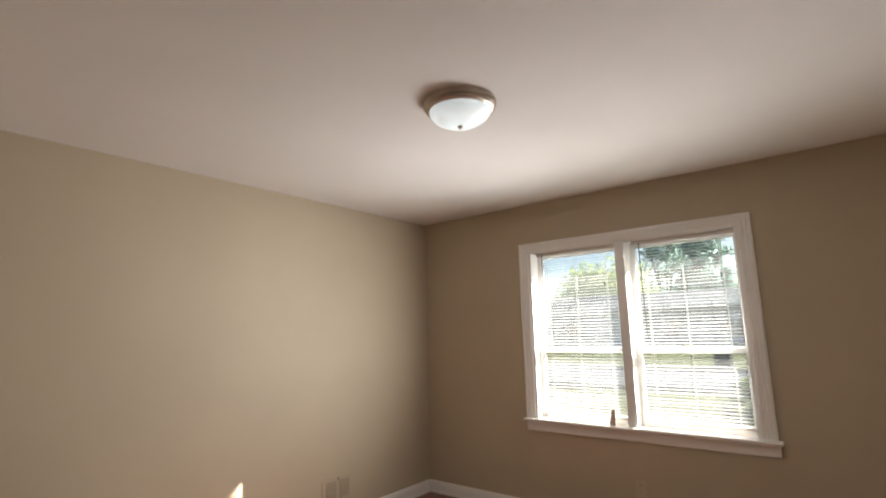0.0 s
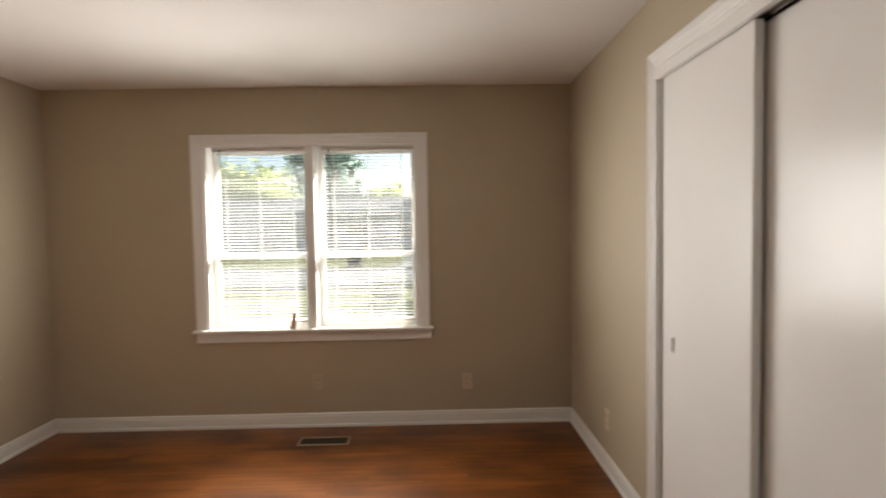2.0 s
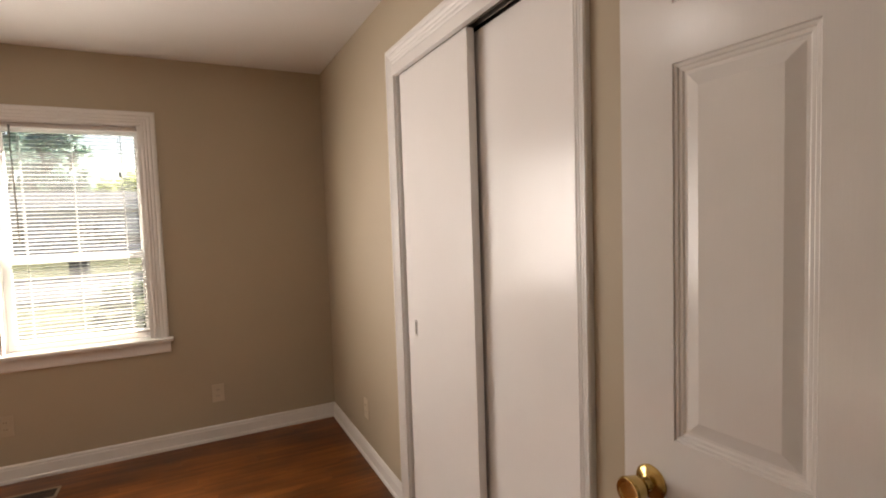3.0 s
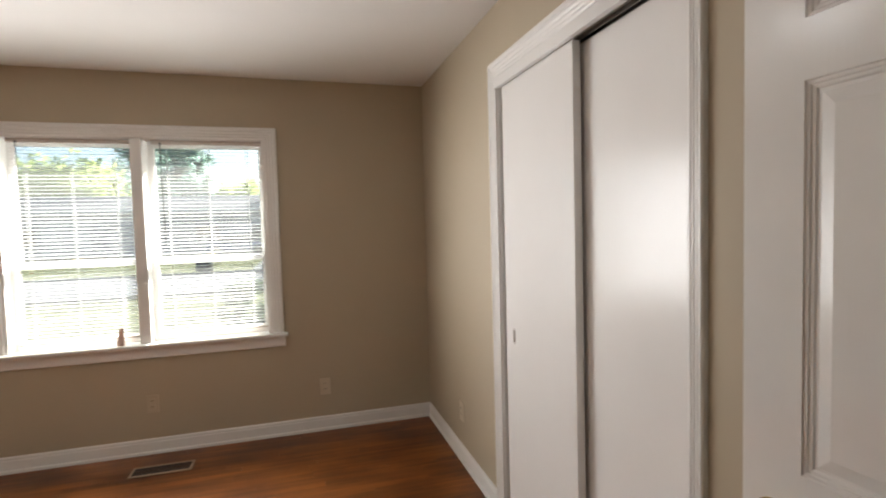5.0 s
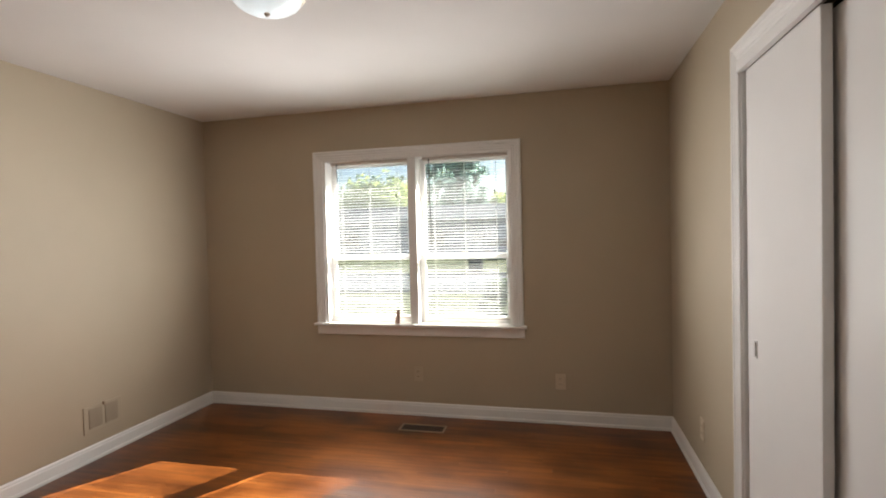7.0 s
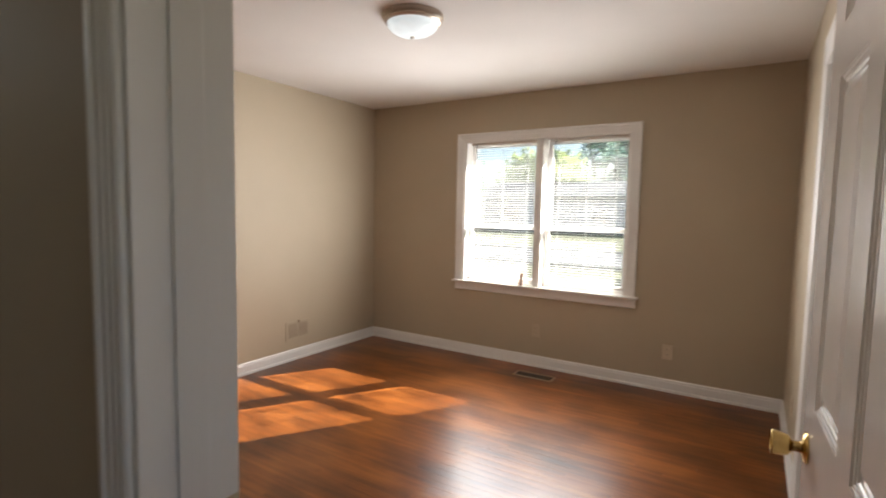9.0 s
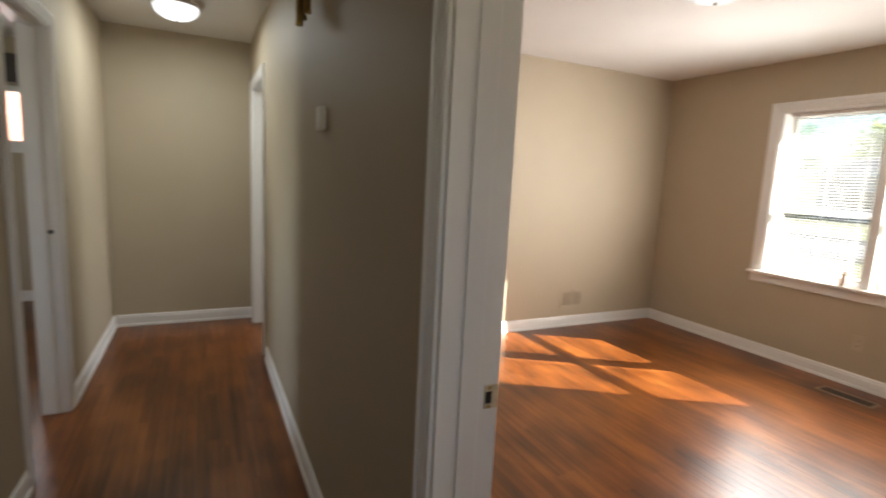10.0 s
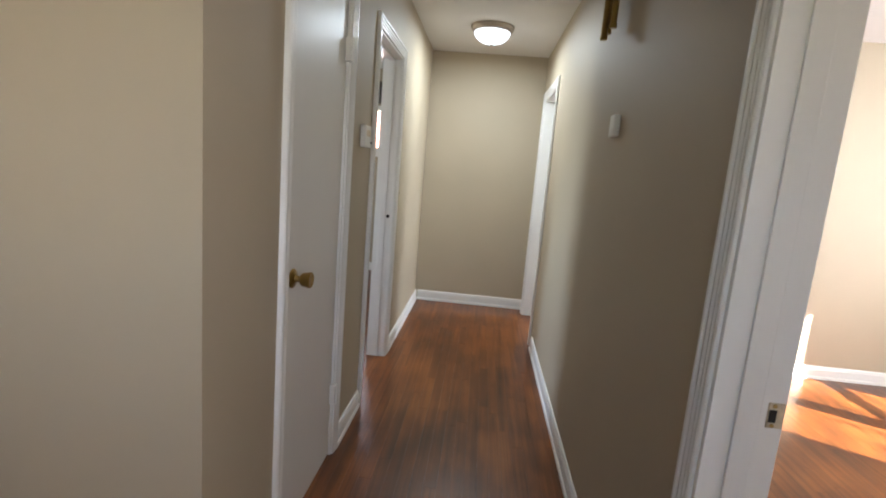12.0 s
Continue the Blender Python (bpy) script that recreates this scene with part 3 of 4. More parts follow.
ceiling_lamp("ceiling_light", (-2.72, -0.672, H), M_SHADE2, M_NICKEL, 0.165, 0.085, "flush hall ceiling light, switched on")

# ---- bedroom door ----
def panel_door(bm, w, h, t, panels, depth=0.009):
    """A door slab in x 0..w, z 0..h, its faces at y 0 and t, with panels (x0, x1, z0, z1) moulded into both faces."""
    us = sorted({0.0, w, *[p[k] for p in panels for k in (0, 1)]})
    zs = sorted({0.0, h, *[p[k] for p in panels for k in (2, 3)]})
    for y, s in ((0.0, 1), (t, -1)):
        for i in range(len(us) - 1):
            for j in range(len(zs) - 1):
                cu, cz = (us[i] + us[i + 1]) / 2, (zs[j] + zs[j + 1]) / 2
                hit = [p for p in panels if p[0] < cu < p[1] and p[2] < cz < p[3]]
                if not hit:
                    bm.faces.new([bm.verts.new((u, y, z)) for u, z in ((us[i], zs[j]), (us[i + 1], zs[j]), (us[i + 1], zs[j + 1]), (us[i], zs[j + 1]))])
        for x0, x1, z0, z1 in panels:
            rings = []
            for ins, dep in ((0, 0), (0.002, 0.003), (0.007, 0.0035), (0.009, 0.006), (0.014, 0.0065), (0.017, depth), (0.022, depth), (0.046, 0.0015)):
                rings.append([bm.verts.new((u, y + s * dep, z)) for u, z in ((x0 + ins, z0 + ins), (x1 - ins, z0 + ins), (x1 - ins, z1 - ins), (x0 + ins, z1 - ins))])
            for a, b in zip(rings, rings[1:]):
                for k in range(4):
                    bm.faces.new((a[k], a[(k + 1) % 4], b[(k + 1) % 4], b[k]))
            bm.faces.new(rings[-1])
    for a, b in (((0, 0), (w, 0)), ((w, 0), (w, h)), ((w, h), (0, h)), ((0, h), (0, 0))):
        bm.faces.new([bm.verts.new(v) for v in ((a[0], 0, a[1]), (b[0], 0, b[1]), (b[0], t, b[1]), (a[0], t, a[1]))])
    bmesh.ops.remove_doubles(bm, verts=bm.verts, dist=1e-5)
    return bm


def door_knob(parent, m, metal=None, label="polished brass door knob"):
    """A knob whose axis is z, its rose on the door's face."""
    metal = metal or M_BRASS
    rose = part("knob_rose", lathe([(0, 0), (0.033, 0), (0.033, 0.003), (0.028, 0.008), (0.016, 0.010), (0.013, 0.012)], 32, m), metal, parent, "round brass rose", True)
    part("knob", lathe([(0.013, 0.010), (0.011, 0.016), (0.011, 0.026), (0.015, 0.029), (0.0215, 0.034), (0.0235, 0.042), (0.0265, 0.058), (0.027, 0.063), (0.0245, 0.066), (0.020, 0.0655), (0.018, 0.063), (0, 0.062)], 32, m), metal, rose, label, True)
    return rose


DW = 0.89
door = thing("door_1", pose(DX1 - 0.015, 0.006, 0.012, 0, 0, 92.6), "white six-panel bedroom door, standing open into the room", "door", "", "structure")
c0, c1, c2, c3 = 0.236, 0.457, 0.557, 0.780
panels = [(a, b, z0, z1) for a, b in ((c0, c1), (c2, c3)) for z0, z1 in ((0.24, 0.80), (0.985, 1.645), (1.745, 1.92))]
part("leaf", panel_door(bmesh.new(), DW, 2.02, 0.035, panels), M_DOOR, door)
door_knob(door, pose(DW - 0.062, 0.035, 0.887, -90, 0, 0))
door_knob(door, pose(DW - 0.062, 0.0, 0.887, 90, 0, 0))
part("latch_plate", boxed((DW - 0.001, 0.006, 0.857), (DW + 0.002, 0.029, 0.917), 0.001), M_BRASS, door, "brass latch plate")
for z in (0.25, 1.0, 1.78):
    part("hinge", rod(bmesh.new(), (-0.004, -0.004, z - 0.045), (-0.004, -0.004, z + 0.045), 0.006, 10), M_BRASS, door, "brass hinge")

# ---- bedroom closet ----
closet = thing("sliding_closet_doors", (XR + 0.03, 1.756, 0), "two plain white sliding closet doors, closed, satin paint", "closet door", "", "structure")
part("header_fascia", boxed((-0.045, -0.606, 2.055), (-0.022, 0.585, 2.10), 0.002), M_TRIM, closet)
part("side_jamb", boxed((-0.030, 0.568, 0), (0.09, 0.586, 2.10)), M_TRIM, closet)
part("side_jamb", boxed((-0.030, -0.618, 0), (0.09, -0.602, 2.10)), M_TRIM, closet)
part("track", boxed((-0.018, -0.602, 2.078), (0.085, 0.568, 2.10)), M_DARK, closet, "dark overhead track")
for x in (-0.006, 0.022, 0.068):
    part("track_rail", boxed((x, -0.600, 2.062), (x + 0.003, 0.566, 2.079), 0.001), M_NICKEL, closet, "steel track lip")
front = part("front_door", boxed((-0.016, -0.054, 0.012), (0.016, 0.560, 2.058), 0.003), M_SLIDE, closet, "front sliding door")
pull = part("finger_pull", boxed((-0.0185, 0.455, 0.885), (-0.0155, 0.477, 0.957), 0.004), M_TRIM, front, "narrow painted pull")
# thin bronze plate on the pull; its dark colour stands for the recess's shade
part("pull_shade_plate", boxed((-0.0192, 0.461, 0.893), (-0.0183, 0.471, 0.949), 0.0004), M_BRONZE, pull, "recess of the pull, its shade painted in dark bronze")
back = part("rear_door", boxed((0.030, -0.597, 0.012), (0.062, 0.06, 2.052), 0.003), M_SLIDE, closet, "rear sliding door")
structure("closet_floor_guide", boxed((XR + 0.0, 1.16, 0.0), (XR + 0.10, 2.34, 0.006)), M_TRIM, "white floor guide under the closet doors", "threshold")


# ---- outlets and registers ----
def cover_plate(m, kind, material, label):
    """A plate whose face looks along +z, up along y."""
    root = thing("outlet" if kind else "blank_cover_plate", m, label, "wall outlet" if kind else "cover plate")
    part("plate", boxed((-0.036, -0.058, 0), (0.036, 0.058, 0.006), 0.003), material, root)
    if kind:
        for s in (-0.020, 0.020):
            face = part("receptacle", boxed((-0.017, s - 0.015, 0.0055), (0.017, s + 0.015, 0.008), 0.003), material, root)
            for u in (-0.006, 0.006):
                part("slot", boxed((u - 0.0012, s - 0.001, 0.0078), (u + 0.0012, s + 0.007, 0.0084)), M_DARK, face)
    part("screw", lathe([(0, 0.0072), (0.003, 0.007), (0.0035, 0.006)], 10), material, root)
    return root


NORTHWALL = lambda x, z: pose(x, YN, z, 90, 0, 0)
cover_plate(NORTHWALL(-0.641, 0.325), True, M_OVERPAINT, "outlet painted over in wall beige under the window")
cover_plate(NORTHWALL(0.447, 0.312), True, M_IVORY, "beige painted outlet near the room corner")
bp = thing("blank_cover_plate", NORTHWALL(0.503, 0.312), "painted strip plate beside an outlet", "cover plate")
part("plate", boxed((-0.018, -0.055, 0), (0.018, 0.055, 0.003), 0.001), M_WALL, bp)
cover_plate(pose(XL, 1.77, 0.315, 90, 0, 90), True, M_IVORY, "beige outlet low on the wall, in the sun")
cover_plate(pose(XR, 2.976, 0.305, 90, 0, -90), True, M_IVORY, "beige outlet on the closet wall")


def floor_register():
    root = thing("floor_register", (-0.54, 3.478, 0.0), "brown metal floor register set under the window", "floor vent")
    w, d = 0.170, 0.064
    part("well", boxed((-w + 0.012, -d + 0.012, -0.004), (w - 0.012, d - 0.012, 0.0012)), M_DARK, root, "dark duct opening")
    for a, b in (((-w, -d), (w, -d + 0.014)), ((-w, d - 0.014), (w, d)), ((-w, -d + 0.014), (-w + 0.014, d - 0.014)), ((w - 0.014, -d + 0.014), (w, d - 0.014))):
        part("frame_bar", boxed((*a, 0), (*b, 0.006), 0.002), M_REGFRAME, root)
    for k in range(27):
        x = -w + 0.022 + k * (2 * w - 0.044) / 26
        part("louvre", boxed((x - 0.0022, -d + 0.014, 0.0012), (x + 0.0022, d - 0.014, 0.0045)), M_BRONZE, root)
    part("centre_bar", boxed((-w + 0.014, -0.003, 0.002), (w - 0.014, 0.003, 0.0050)), M_BRONZE, root)
    return root


floor_register()


def wall_register():
    root = thing("wall_register", pose(XL, 2.68, 0.268, 90, 0, 90), "beige painted wall register with two louvred halves", "wall vent")
    w, h = 0.142, 0.088
    part("face_plate", boxed((-w, -h, 0), (w, h, 0.007), 0.003), M_WALL, root)
    for s in (-1, 1):
        c = s * 0.059
        half = part("grille", boxed((c - 0.049, -0.060, 0.0068), (c + 0.049, 0.066, 0.0085), 0.001), M_REGWELL, root, "louvre bank, the shade behind it painted grey-brown")
        for k in range(11):
            z = -0.054 + k * 0.0115
            part("louvre", boxed((c - 0.047, z - 0.0036, 0.0082), (c + 0.047, z + 0.0012, 0.0125), 0.0), M_WALL, half)
    part("damper_lever", boxed((-0.006, 0.070, 0.006), (0.006, 0.092, 0.022), 0.003), M_REGFRAME, root, "dark damper lever")
    return root


# darkened beige that paints the shade behind the register's louvres
M_REGWELL = mat("register_shade", (0.24, 0.185, 0.13), 0.6)
wall_register()

# ---- hall ----
hd = thing("door_2", (-0.485, YH - 0.042, 0.008), "white flush hall closet door, closed, brass knob", "door", "", "structure")
part("leaf", boxed((-0.288, 0.0, 0), (0.286, 0.035, 2.008), 0.002), M_HDOOR, hd)
door_knob(hd, pose(0.226, 0.035, 0.950, -90, 0, 0), M_OLDBRASS, "aged brass faceted knob")
for z in (0.30, 1.79):
    hg = part("hinge", boxed((-0.312, 0.034, z - 0.045), (-0.268, 0.0585, z + 0.045), 0.002), M_TRIM, hd, "painted white hinge")
    part("hinge_pin", rod(bmesh.new(), (-0.291, 0.0615, z - 0.047), (-0.291, 0.0615, z + 0.047), 0.006, 10), M_TRIM, hg)

th = thing("thermostat", pose(-1.092, YH, 1.475, -90, 180, 0), "white plastic thermostat on the hall wall", "thermostat")
part("body", boxed((-0.062, -0.052, 0), (0.062, 0.052, 0.026), 0.005), M_PLASTIC, th)
part("dial_window", boxed((-0.035, 0.000, 0.025), (0.035, 0.030, 0.0275), 0.001), M_IVORY, th)
part("lever", boxed((0.045, -0.032, 0.0255), (0.053, -0.022, 0.031), 0.001), M_DARK, th)

ms = thing("wall_sensor", pose(-0.70, YP, 1.571, 90, 0, 0), "small white plastic sensor on the hall wall", "sensor")
part("body", boxed((-0.036, -0.042, 0), (0.036, 0.042, 0.026), 0.008), M_PLASTIC, ms)
part("lens", boxed((-0.014, -0.030, 0.0255), (0.014, -0.012, 0.028), 0.002), M_PLASTIC, ms)

ch = thing("door_chime", (-0.838, YP, 2.25), "brass tubular door chime hung high on the wall", "door chime")
part("housing", boxed((-0.10, -0.07, -0.06), (0.10, 0, 0.10), 0.008), M_PLASTIC, ch)
for x, y, low in ((-0.045, -0.048, -0.30), (0.0, -0.070, -0.335), (0.045, -0.048, -0.30)):
    tube = part("chime_tube", lathe([(0, low), (0.0125, low), (0.0145, low + 0.004), (0.0145, low + 0.014), (0.0125, low + 0.018), (0.0125, -0.055), (0, -0.055)], 20, Matrix.Translation((x, y, 0))), M_OLDBRASS, ch, "long brass tube", True)
    part("cord", rod(bmesh.new(), (x, y, -0.06), (x, y, -0.02), 0.002, 6), M_CORD, tube)

hatch = thing("attic_hatch", (-1.648, -0.705, H), "white painted attic hatch with a trim frame", "attic hatch", "", "structure")
part("panel", boxed((-0.275, -0.285, -0.008), (0.275, 0.285, -0.001), 0.002), M_CEIL, hatch)
for a, b in (((-0.335, -0.345), (0.335, -0.285)), ((-0.335, 0.285), (0.335, 0.345)), ((-0.335, -0.285), (-0.275, 0.285)), ((0.275, -0.285), (0.335, 0.285))):
    part("trim_bar", boxed((*a, -0.018), (*b, -0.001), 0.004), M_TRIM, hatch)

sw = thing("wall_peg", pose(-2.24, YH, 1.15, -90, 0, 0), "small dark screw hole cover on the hall wall", "screw")
part("head", lathe([(0, 0.003), (0.006, 0.002), (0.007, 0)], 10), M_DARK, sw)

# ---- room across the hall ----
w2 = thing("window_2", (0, 0, 0), "small white window across the hall room", "window", "", "structure")
for a, b in (((-2.36, 1.47), (-2.30, 2.01)), ((-1.62, 1.47), (-1.56, 2.01)), ((-2.30, 1.955), (-1.62, 2.01)), ((-2.40, 1.41), (-1.52, 1.47)), ((-2.30, 1.47), (-1.62, 1.52))):
    part("casing_bar", boxed((-4.779, a[0], a[1]), (-4.757, b[0], b[1]), 0.003), M_TRIM, w2)
for k in range(18):
    part("slat", boxed((-4.83, -2.295, 1.53 + k * 0.0235), (-4.812, -1.625, 1.532 + k * 0.0235)), M_SLAT, w2)
va = thing("valance", (-4.776, -1.96, 2.03), "dark brown wooden valance above a small window", "valance")
part("front_board", boxed((0.085, -0.46, 0), (0.10, 0.46, 0.25), 0.004), M_WALNUT, va)
part("end_board", boxed((0.0, -0.46, 0), (0.085, -0.445, 0.25), 0.003), M_WALNUT, va)
part("end_board", boxed((0.0, 0.445, 0), (0.085, 0.46, 0.25), 0.003), M_WALNUT, va)

# ---- outside ----
G = -0.35
structure("ground", boxed((-400, -400, G - 0.3), (400, 900, G)), M_GRASS, "sunlit dry lawn running to the horizon", "lawn")
structure("road", boxed((-300, 15.1, G), (300, 21.5, G + 0.004)), M_ROAD, "pale grey asphalt street", "road")
for y in (14.95, 21.5):
    structure("kerb", boxed((-300, y, G), (300, y + 0.15, G + 0.13), 0.02), M_KERB, "concrete kerb along the street", "kerb")
structure("driveway", boxed((-1.6, 21.65, G), (2.4, 41.0, G + 0.004)), M_KERB, "concrete driveway of the house opposite", "driveway")


def ranch_house(place, w, d, eave, ridge, wall, label, garage=None):
    root = thing("house", place, label, "house")
    spots = [k for k in range(int(w / 4.2)) if garage is None or not garage - 1.8 < -w / 2 + 2 + k * 4.0 < garage + 3.2]
    wm = wall_mesh(-w / 2, w / 2, 0, eave, [(-w / 2 + 2 + k * 4.0, -w / 2 + 3.6 + k * 4.0, 0.9, 2.1) for k in spots], 0, 0.25, "x")
    part("wall", wm, wall, root)
    box_bm = bmesh.new()
    box(box_bm, (-w / 2, 0.25, 0), (-w / 2 + 0.25, d, eave)), box(box_bm, (w / 2 - 0.25, 0.25, 0), (w / 2, d, eave)), box(box_bm, (-w / 2, d, 0), (w / 2, d + 0.25, eave))
    part("rear_wall", box_bm, wall, root)
    bm = bmesh.new()
    pr = [(-0.6, eave - 0.1), (d / 2, ridge), (d + 0.6, eave - 0.1), (d + 0.6, eave + 0.1), (d / 2, ridge + 0.2), (-0.6, eave + 0.1)]
    ends = [[bm.verts.new((x, y, z)) for y, z in pr] for x in (-w / 2 - 0.5, w / 2 + 0.5)]
    for k in range(6):
        bm.faces.new((ends[0][k], ends[0][(k + 1) % 6], ends[1][(k + 1) % 6], ends[1][k]))
    bm.faces.new(ends[0]), bm.faces.new(ends[1][::-1])
    part("roof", bm, M_ROOF, root, "pale shingle roof")
    part("fascia", boxed((-w / 2 - 0.5, -0.64, eave - 0.14), (w / 2 + 0.5, -0.60, eave + 0.12)), M_SIDING, root)
    for k in spots:
        a = -w / 2 + 2 + k * 4.0
        win = part("window", boxed((a, 0.08, 0.9), (a + 1.6, 0.10, 2.1)), M_GLASS, root)
        part("window_frame", boxed((a - 0.08, -0.03, 0.82), (a + 1.68, 0.0, 0.9), 0.005), M_SIDING, win)
        part("window_frame", boxed((a + 0.77, -0.02, 0.9), (a + 0.83, 0.06, 2.1), 0.005), M_SIDING, win)
    if garage is not None:
        gd = part("garage_door", boxed((garage, -0.06, 0), (garage + 3.0, -0.012, 2.6), 0.01), M_SIDING, root, "pale panelled garage door")
        for k in range(4):
            for c in range(4):
                part("door_panel", boxed((garage + 0.10 + c * 0.72, -0.075, 0.1 + k * 0.63), (garage + 0.72 + c * 0.72, -0.058, 0.6 + k * 0.63), 0.008), M_SIDING, gd)
    for k in range(int(w / 5)):
        a = -w / 2 + 0.2 + k * 5.0
        part("porch_post", boxed((a, -0.55, 0), (a + 0.12, -0.43, eave - 0.1), 0.01), M_SIDING, root)
    return root


ranch_house((-9.0, 42.0, G), 24.0, 9.0, 3.3, 4.5, M_HBRICK, "long grey brick ranch house with a pale roof", -8.0)
ranch_house((18.0, 44.0, G), 16.0, 8.0, 3.0, 4.8, M_SIDING, "pale sided ranch house behind the street")
ranch_house((-38.0, 43.0, G), 18.0, 8.0, 3.0, 4.8, M_SIDING, "pale ranch house further along the street")


def tree(place, height, spread, leaf, clumps, leaves, seed, label, size=0.22, base=0.3):
    rng = random.Random(seed)
    root = thing("tree", place, label, "tree")
    trunk = bmesh.new()
    th = height * base

    def limb(a, b, r0, r1):
        a, b = Vector(a), Vector(b)
        turn = (b - a).to_track_quat("Z", "Y").to_matrix().to_4x4()
        lathe([(r0, 0), ((r0 + r1) / 2 * 1.05, (b - a).length / 2), (r1, (b - a).length)], 8, Matrix.Translation(a) @ turn, trunk)

    limb((0, 0, -0.1), (0.1, 0.1, th), height * 0.028, height * 0.02)
    centres = []
    for k in range(clumps):
        f = rng.uniform(0.0, 1.0)
        a = rng.uniform(0, 2 * math.pi)
        r = spread * math.sqrt(rng.uniform(0.05, 1)) * (1.0 - 0.55 * abs(f - 0.35) / 0.65)
        c = Vector((r * math.cos(a), r * math.sin(a), th * 0.9 + f * (height - th)))
        centres.append((c, rng.uniform(0.5, 1.0) * spread * 0.30))
        if k % 3 == 0:
            limb((0.1, 0.1, th * rng.uniform(0.8, 1.0)), c, height * 0.010, height * 0.003)
    part("trunk", trunk, M_BARK, root, smooth=True)
    verts, faces = [], []
    for c, r in centres:
        for _ in range(leaves):
            d = Vector((rng.gauss(0, 1), rng.gauss(0, 1), rng.gauss(0, 0.8))).normalized() * r * rng.uniform(0.25, 1.05)
            e = Euler((rng.uniform(0, 6.3), rng.uniform(0, 6.3), rng.uniform(0, 6.3))).to_matrix()
            s = size * rng.uniform(0.6, 1.3)
            k = len(verts)
            for q in ((-0.5, 0, 0), (0, -0.32, 0.06), (0.5, 0, 0), (0, 0.32, 0.06)):
                verts.append(c + d + e @ Vector(q) * s)
            faces.append((k, k + 1, k + 2, k + 3))
    me = bpy.data.meshes.new("crown")
    me.from_pydata(verts, [], faces)
    me.materials.append(leaf)
    crown = new("crown", me)
    crown.parent = root
    crown["kind"] = "stuff"
    return root


tree((-10.3, 56.0, G), 17.0, 3.3, M_LEAF_D, 95, 100, 3, "tall dark green tree behind the houses", 0.50, 0.18)
tree((-20.6, 56.0, G), 7.9, 7.2, M_LEAF_Y, 130, 90, 4, "broad yellow-green tree behind the houses", 0.50, 0.12)
tree((-16.0, 63.0, G), 14.5, 4.6, M_LEAF_D, 55, 90, 5, "tall dark tree further back", 0.60, 0.2)
tree((-5.9, 60.0, G), 6.6, 4.8, M_LEAF_Y, 60, 110, 6, "low yellow-green tree beyond the street", 0.50, 0.08)
tree((-33.0, 54.0, G), 12.0, 6.0, M_LEAF_D, 50, 160, 7, "dark tree beyond the street", 0.60, 0.15)
tree((8.0, 57.0, G), 14.0, 5.0, M_LEAF_D, 50, 160, 8, "dark tree beyond the street", 0.60, 0.15)
tree((-0.42, 7.3, G), 1.0, 0.45, M_LEAF_S, 30, 130, 9, "rounded green shrub growing near the window", 0.075, 0.1)

bn = thing("refuse_bin", (-3.35, 22.3, G), "dark plastic refuse bin standing on the far verge", "bin")
part("body", boxed((-0.28, -0.3, 0.05), (0.28, 0.3, 0.62), 0.03), M_BIN, bn)
part("lid", boxed((-0.31, -0.34, 0.62), (0.31, 0.33, 0.70), 0.02), M_BIN, bn)
for x in (-0.24, 0.24):
    part("wheel", lathe([(0, -0.03), (0.1, -0.03), (0.1, 0.03), (0, 0.03)], 16, pose(x, 0.27, 0.10, 0, 90, 0)), M_TYRE, bn)

cr = thing("car", (-3.6, 38.0, G), "blue car parked by the house opposite", "car")
bm = boxed((-2.1, -0.85, 0.25), (2.1, 0.85, 0.85), 0.12)
part("body", bm, M_CAR, cr)
bm = boxed((-1.2, -0.75, 0.85), (1.0, 0.75, 1.42), 0.16)
part("cabin", bm, M_DARK, cr, "dark glass cabin")
for x in (-1.35, 1.35):
    for y in (-0.82, 0.82):
        wh = part("wheel", lathe([(0, -0.1), (0.30, -0.1), (0.33, -0.06), (0.33, 0.06), (0.30, 0.1), (0, 0.1)], 20, pose(x, y, 0.33, 90, 0, 0)), M_TYRE, cr)
        part("rim", lathe([(0, 0.105), (0.19, 0.105), (0.20, 0.09)], 16, pose(x, y, 0.33, 90 if y < 0 else -90, 0, 0)), M_NICKEL, wh)

mb = thing("mailbox", (-4.9, 32.0, G - 0.28), "white mailbox on a white post by the house opposite", "mailbox")
part("post", boxed((-0.05, -0.05, -0.02), (0.05, 0.05, 1.35), 0.01), M_SIDING, mb)
part("box", boxed((-0.13, -0.25, 1.35), (0.13, 0.25, 1.65), 0.06), M_PLASTIC, mb)
part("arm", boxed((-0.30, -0.03, 1.10), (0.05, 0.03, 1.16), 0.008, pose(0, 0, 0.0, 0, 18, 0)), M_SIDING, mb)

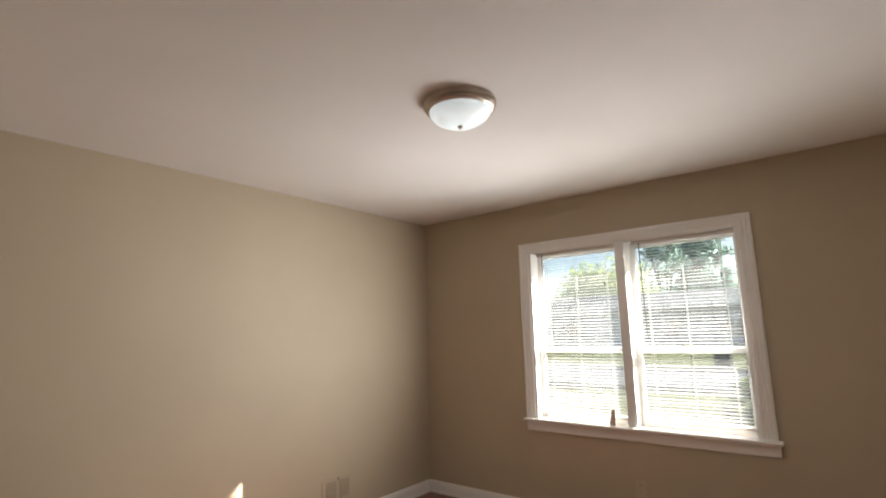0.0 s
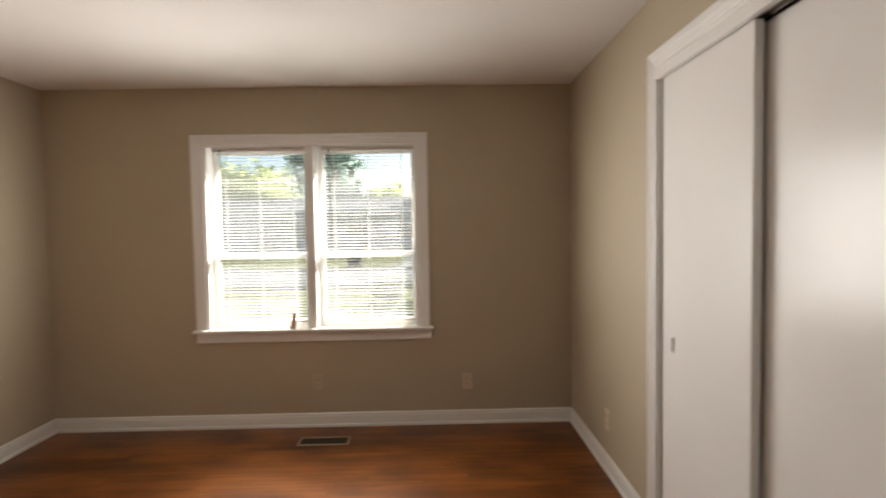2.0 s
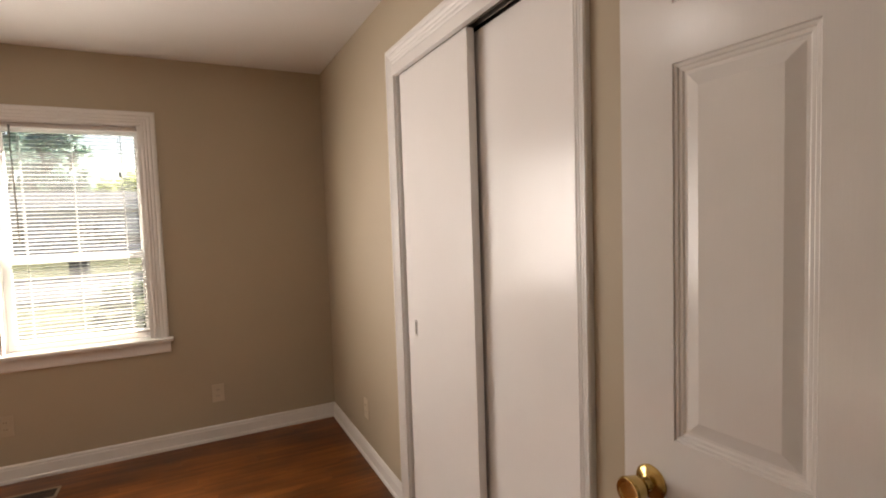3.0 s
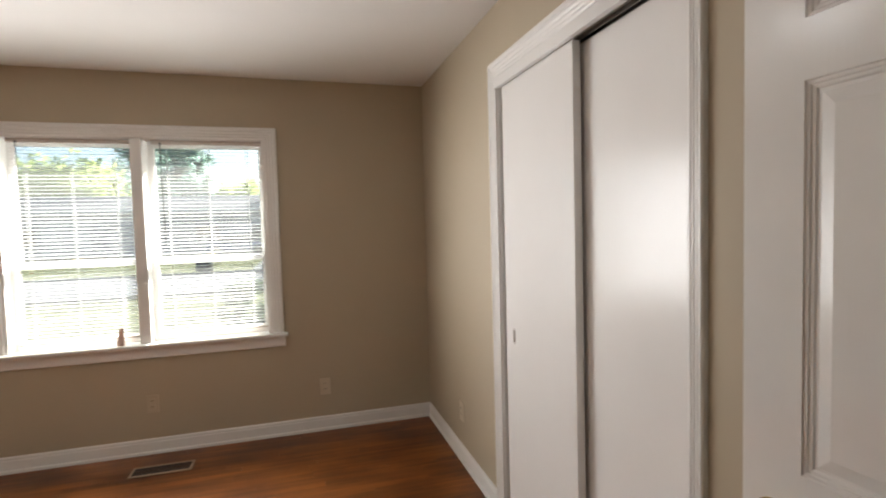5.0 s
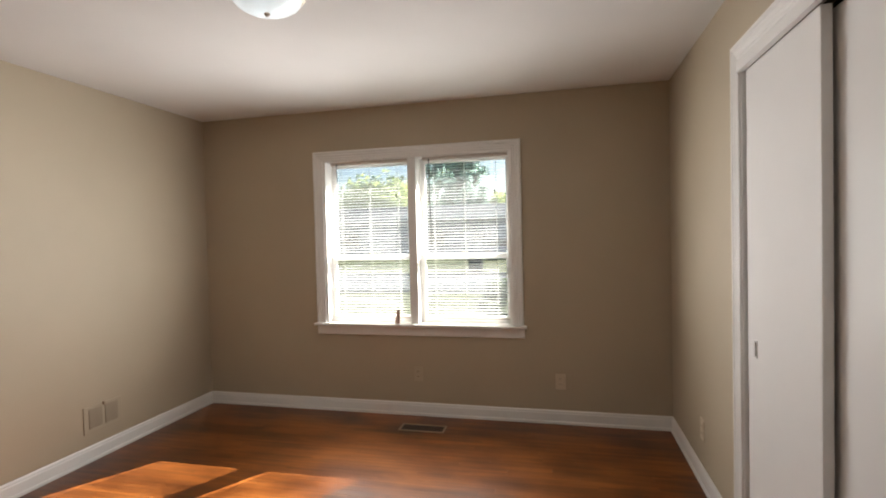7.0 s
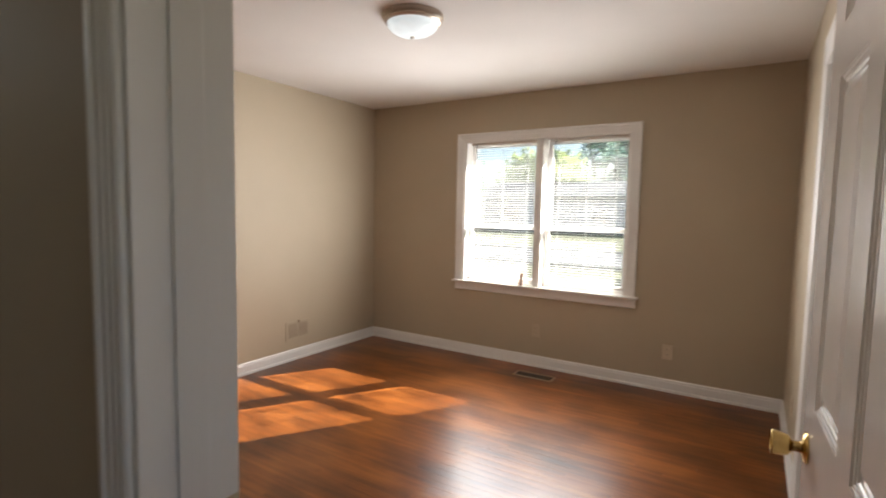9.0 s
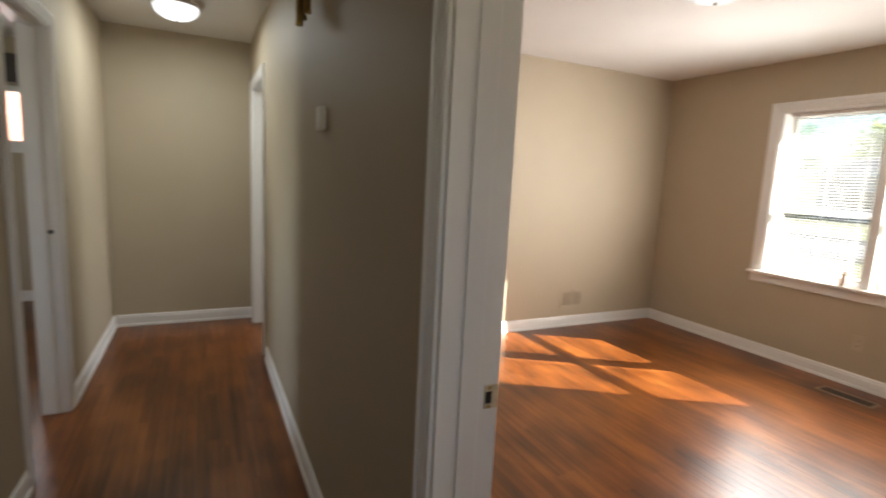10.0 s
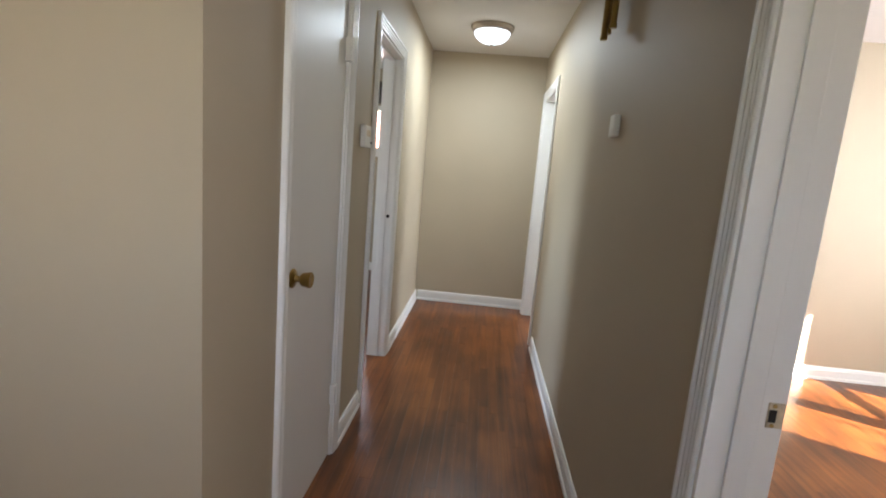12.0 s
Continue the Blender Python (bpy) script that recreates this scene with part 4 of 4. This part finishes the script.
structure("neighbour_wall", boxed((-12.0, -9.0, G), (-11.6, 2.0, 4.0)), M_FARBRICK, "red brick wall of the neighbouring house", "wall")


# ---- floor strips ----
def strips():
    rng = random.Random(11)
    rows, cell = [], 0.0572
    lengths = (0.42, 0.56, 0.70, 0.86, 1.04, 1.25)
    shared = {}

    def strip_mesh(n):
        if n not in shared:
            shared[n] = mesh_of(boxed((0.0002, 0.0002, -0.012), (n - 0.0002, cell - 0.0002, 0.0), 0.0003), "strip", M_FLOOR)
        return shared[n]

    rest = bmesh.new()
    made = 0
    spans = []
    y = YH
    while y < YN:
        x = XE if y < 0 else XL
        end = 2.9 if y < YP else XR + 0.72
        n = rng.uniform(0.2, 1.0)
        while x < end - 0.01:
            n = min(n, end - x)
            spans.append((x, y, n))
            x += n
            n = rng.choice(lengths)
        y += cell
    for x, y, n in spans:
        near = (0.0 < y < 3.3 and -1.2 < x < 0.55) or (y < -0.1 and -2.2 < x < 0.2)
        if near and n in lengths and made < 300:
            s = new("strip", strip_mesh(n))
            s.location = (x, y, 0)
            s.parent = FLOOR
            made += 1
        else:
            v = [rest.verts.new((x + a * (n - 0.0004), y + 0.0002 + b * (cell - 0.0004), c)) for c in (-0.012, 0) for b in (0, 1) for a in (0, 1)]
            for f in ((4, 5, 7, 6), (0, 1, 5, 4), (2, 6, 7, 3), (0, 4, 6, 2), (1, 3, 7, 5)):
                rest.faces.new([v[k] for k in f])
    for y0, y1, x0, x1 in ((-4.5, YH, XC, 2.9), (-4.0, YH, -4.8, XC - 0.12), (0.0, 2.45, -4.88, XL - 0.12)):
        y = y0
        while y < y1 - 0.01:
            v = [rest.verts.new((a, b, c)) for c in (-0.012, 0) for b in (y, min(y + cell - 0.0008, y1)) for a in (x0, x1)]
            for f in ((4, 5, 7, 6), (0, 1, 5, 4), (2, 6, 7, 3)):
                rest.faces.new([v[k] for k in f])
            y += cell
    ob = part("strips", rest, M_FLOOR, FLOOR)
    ob["kind"] = "stuff"


strips()
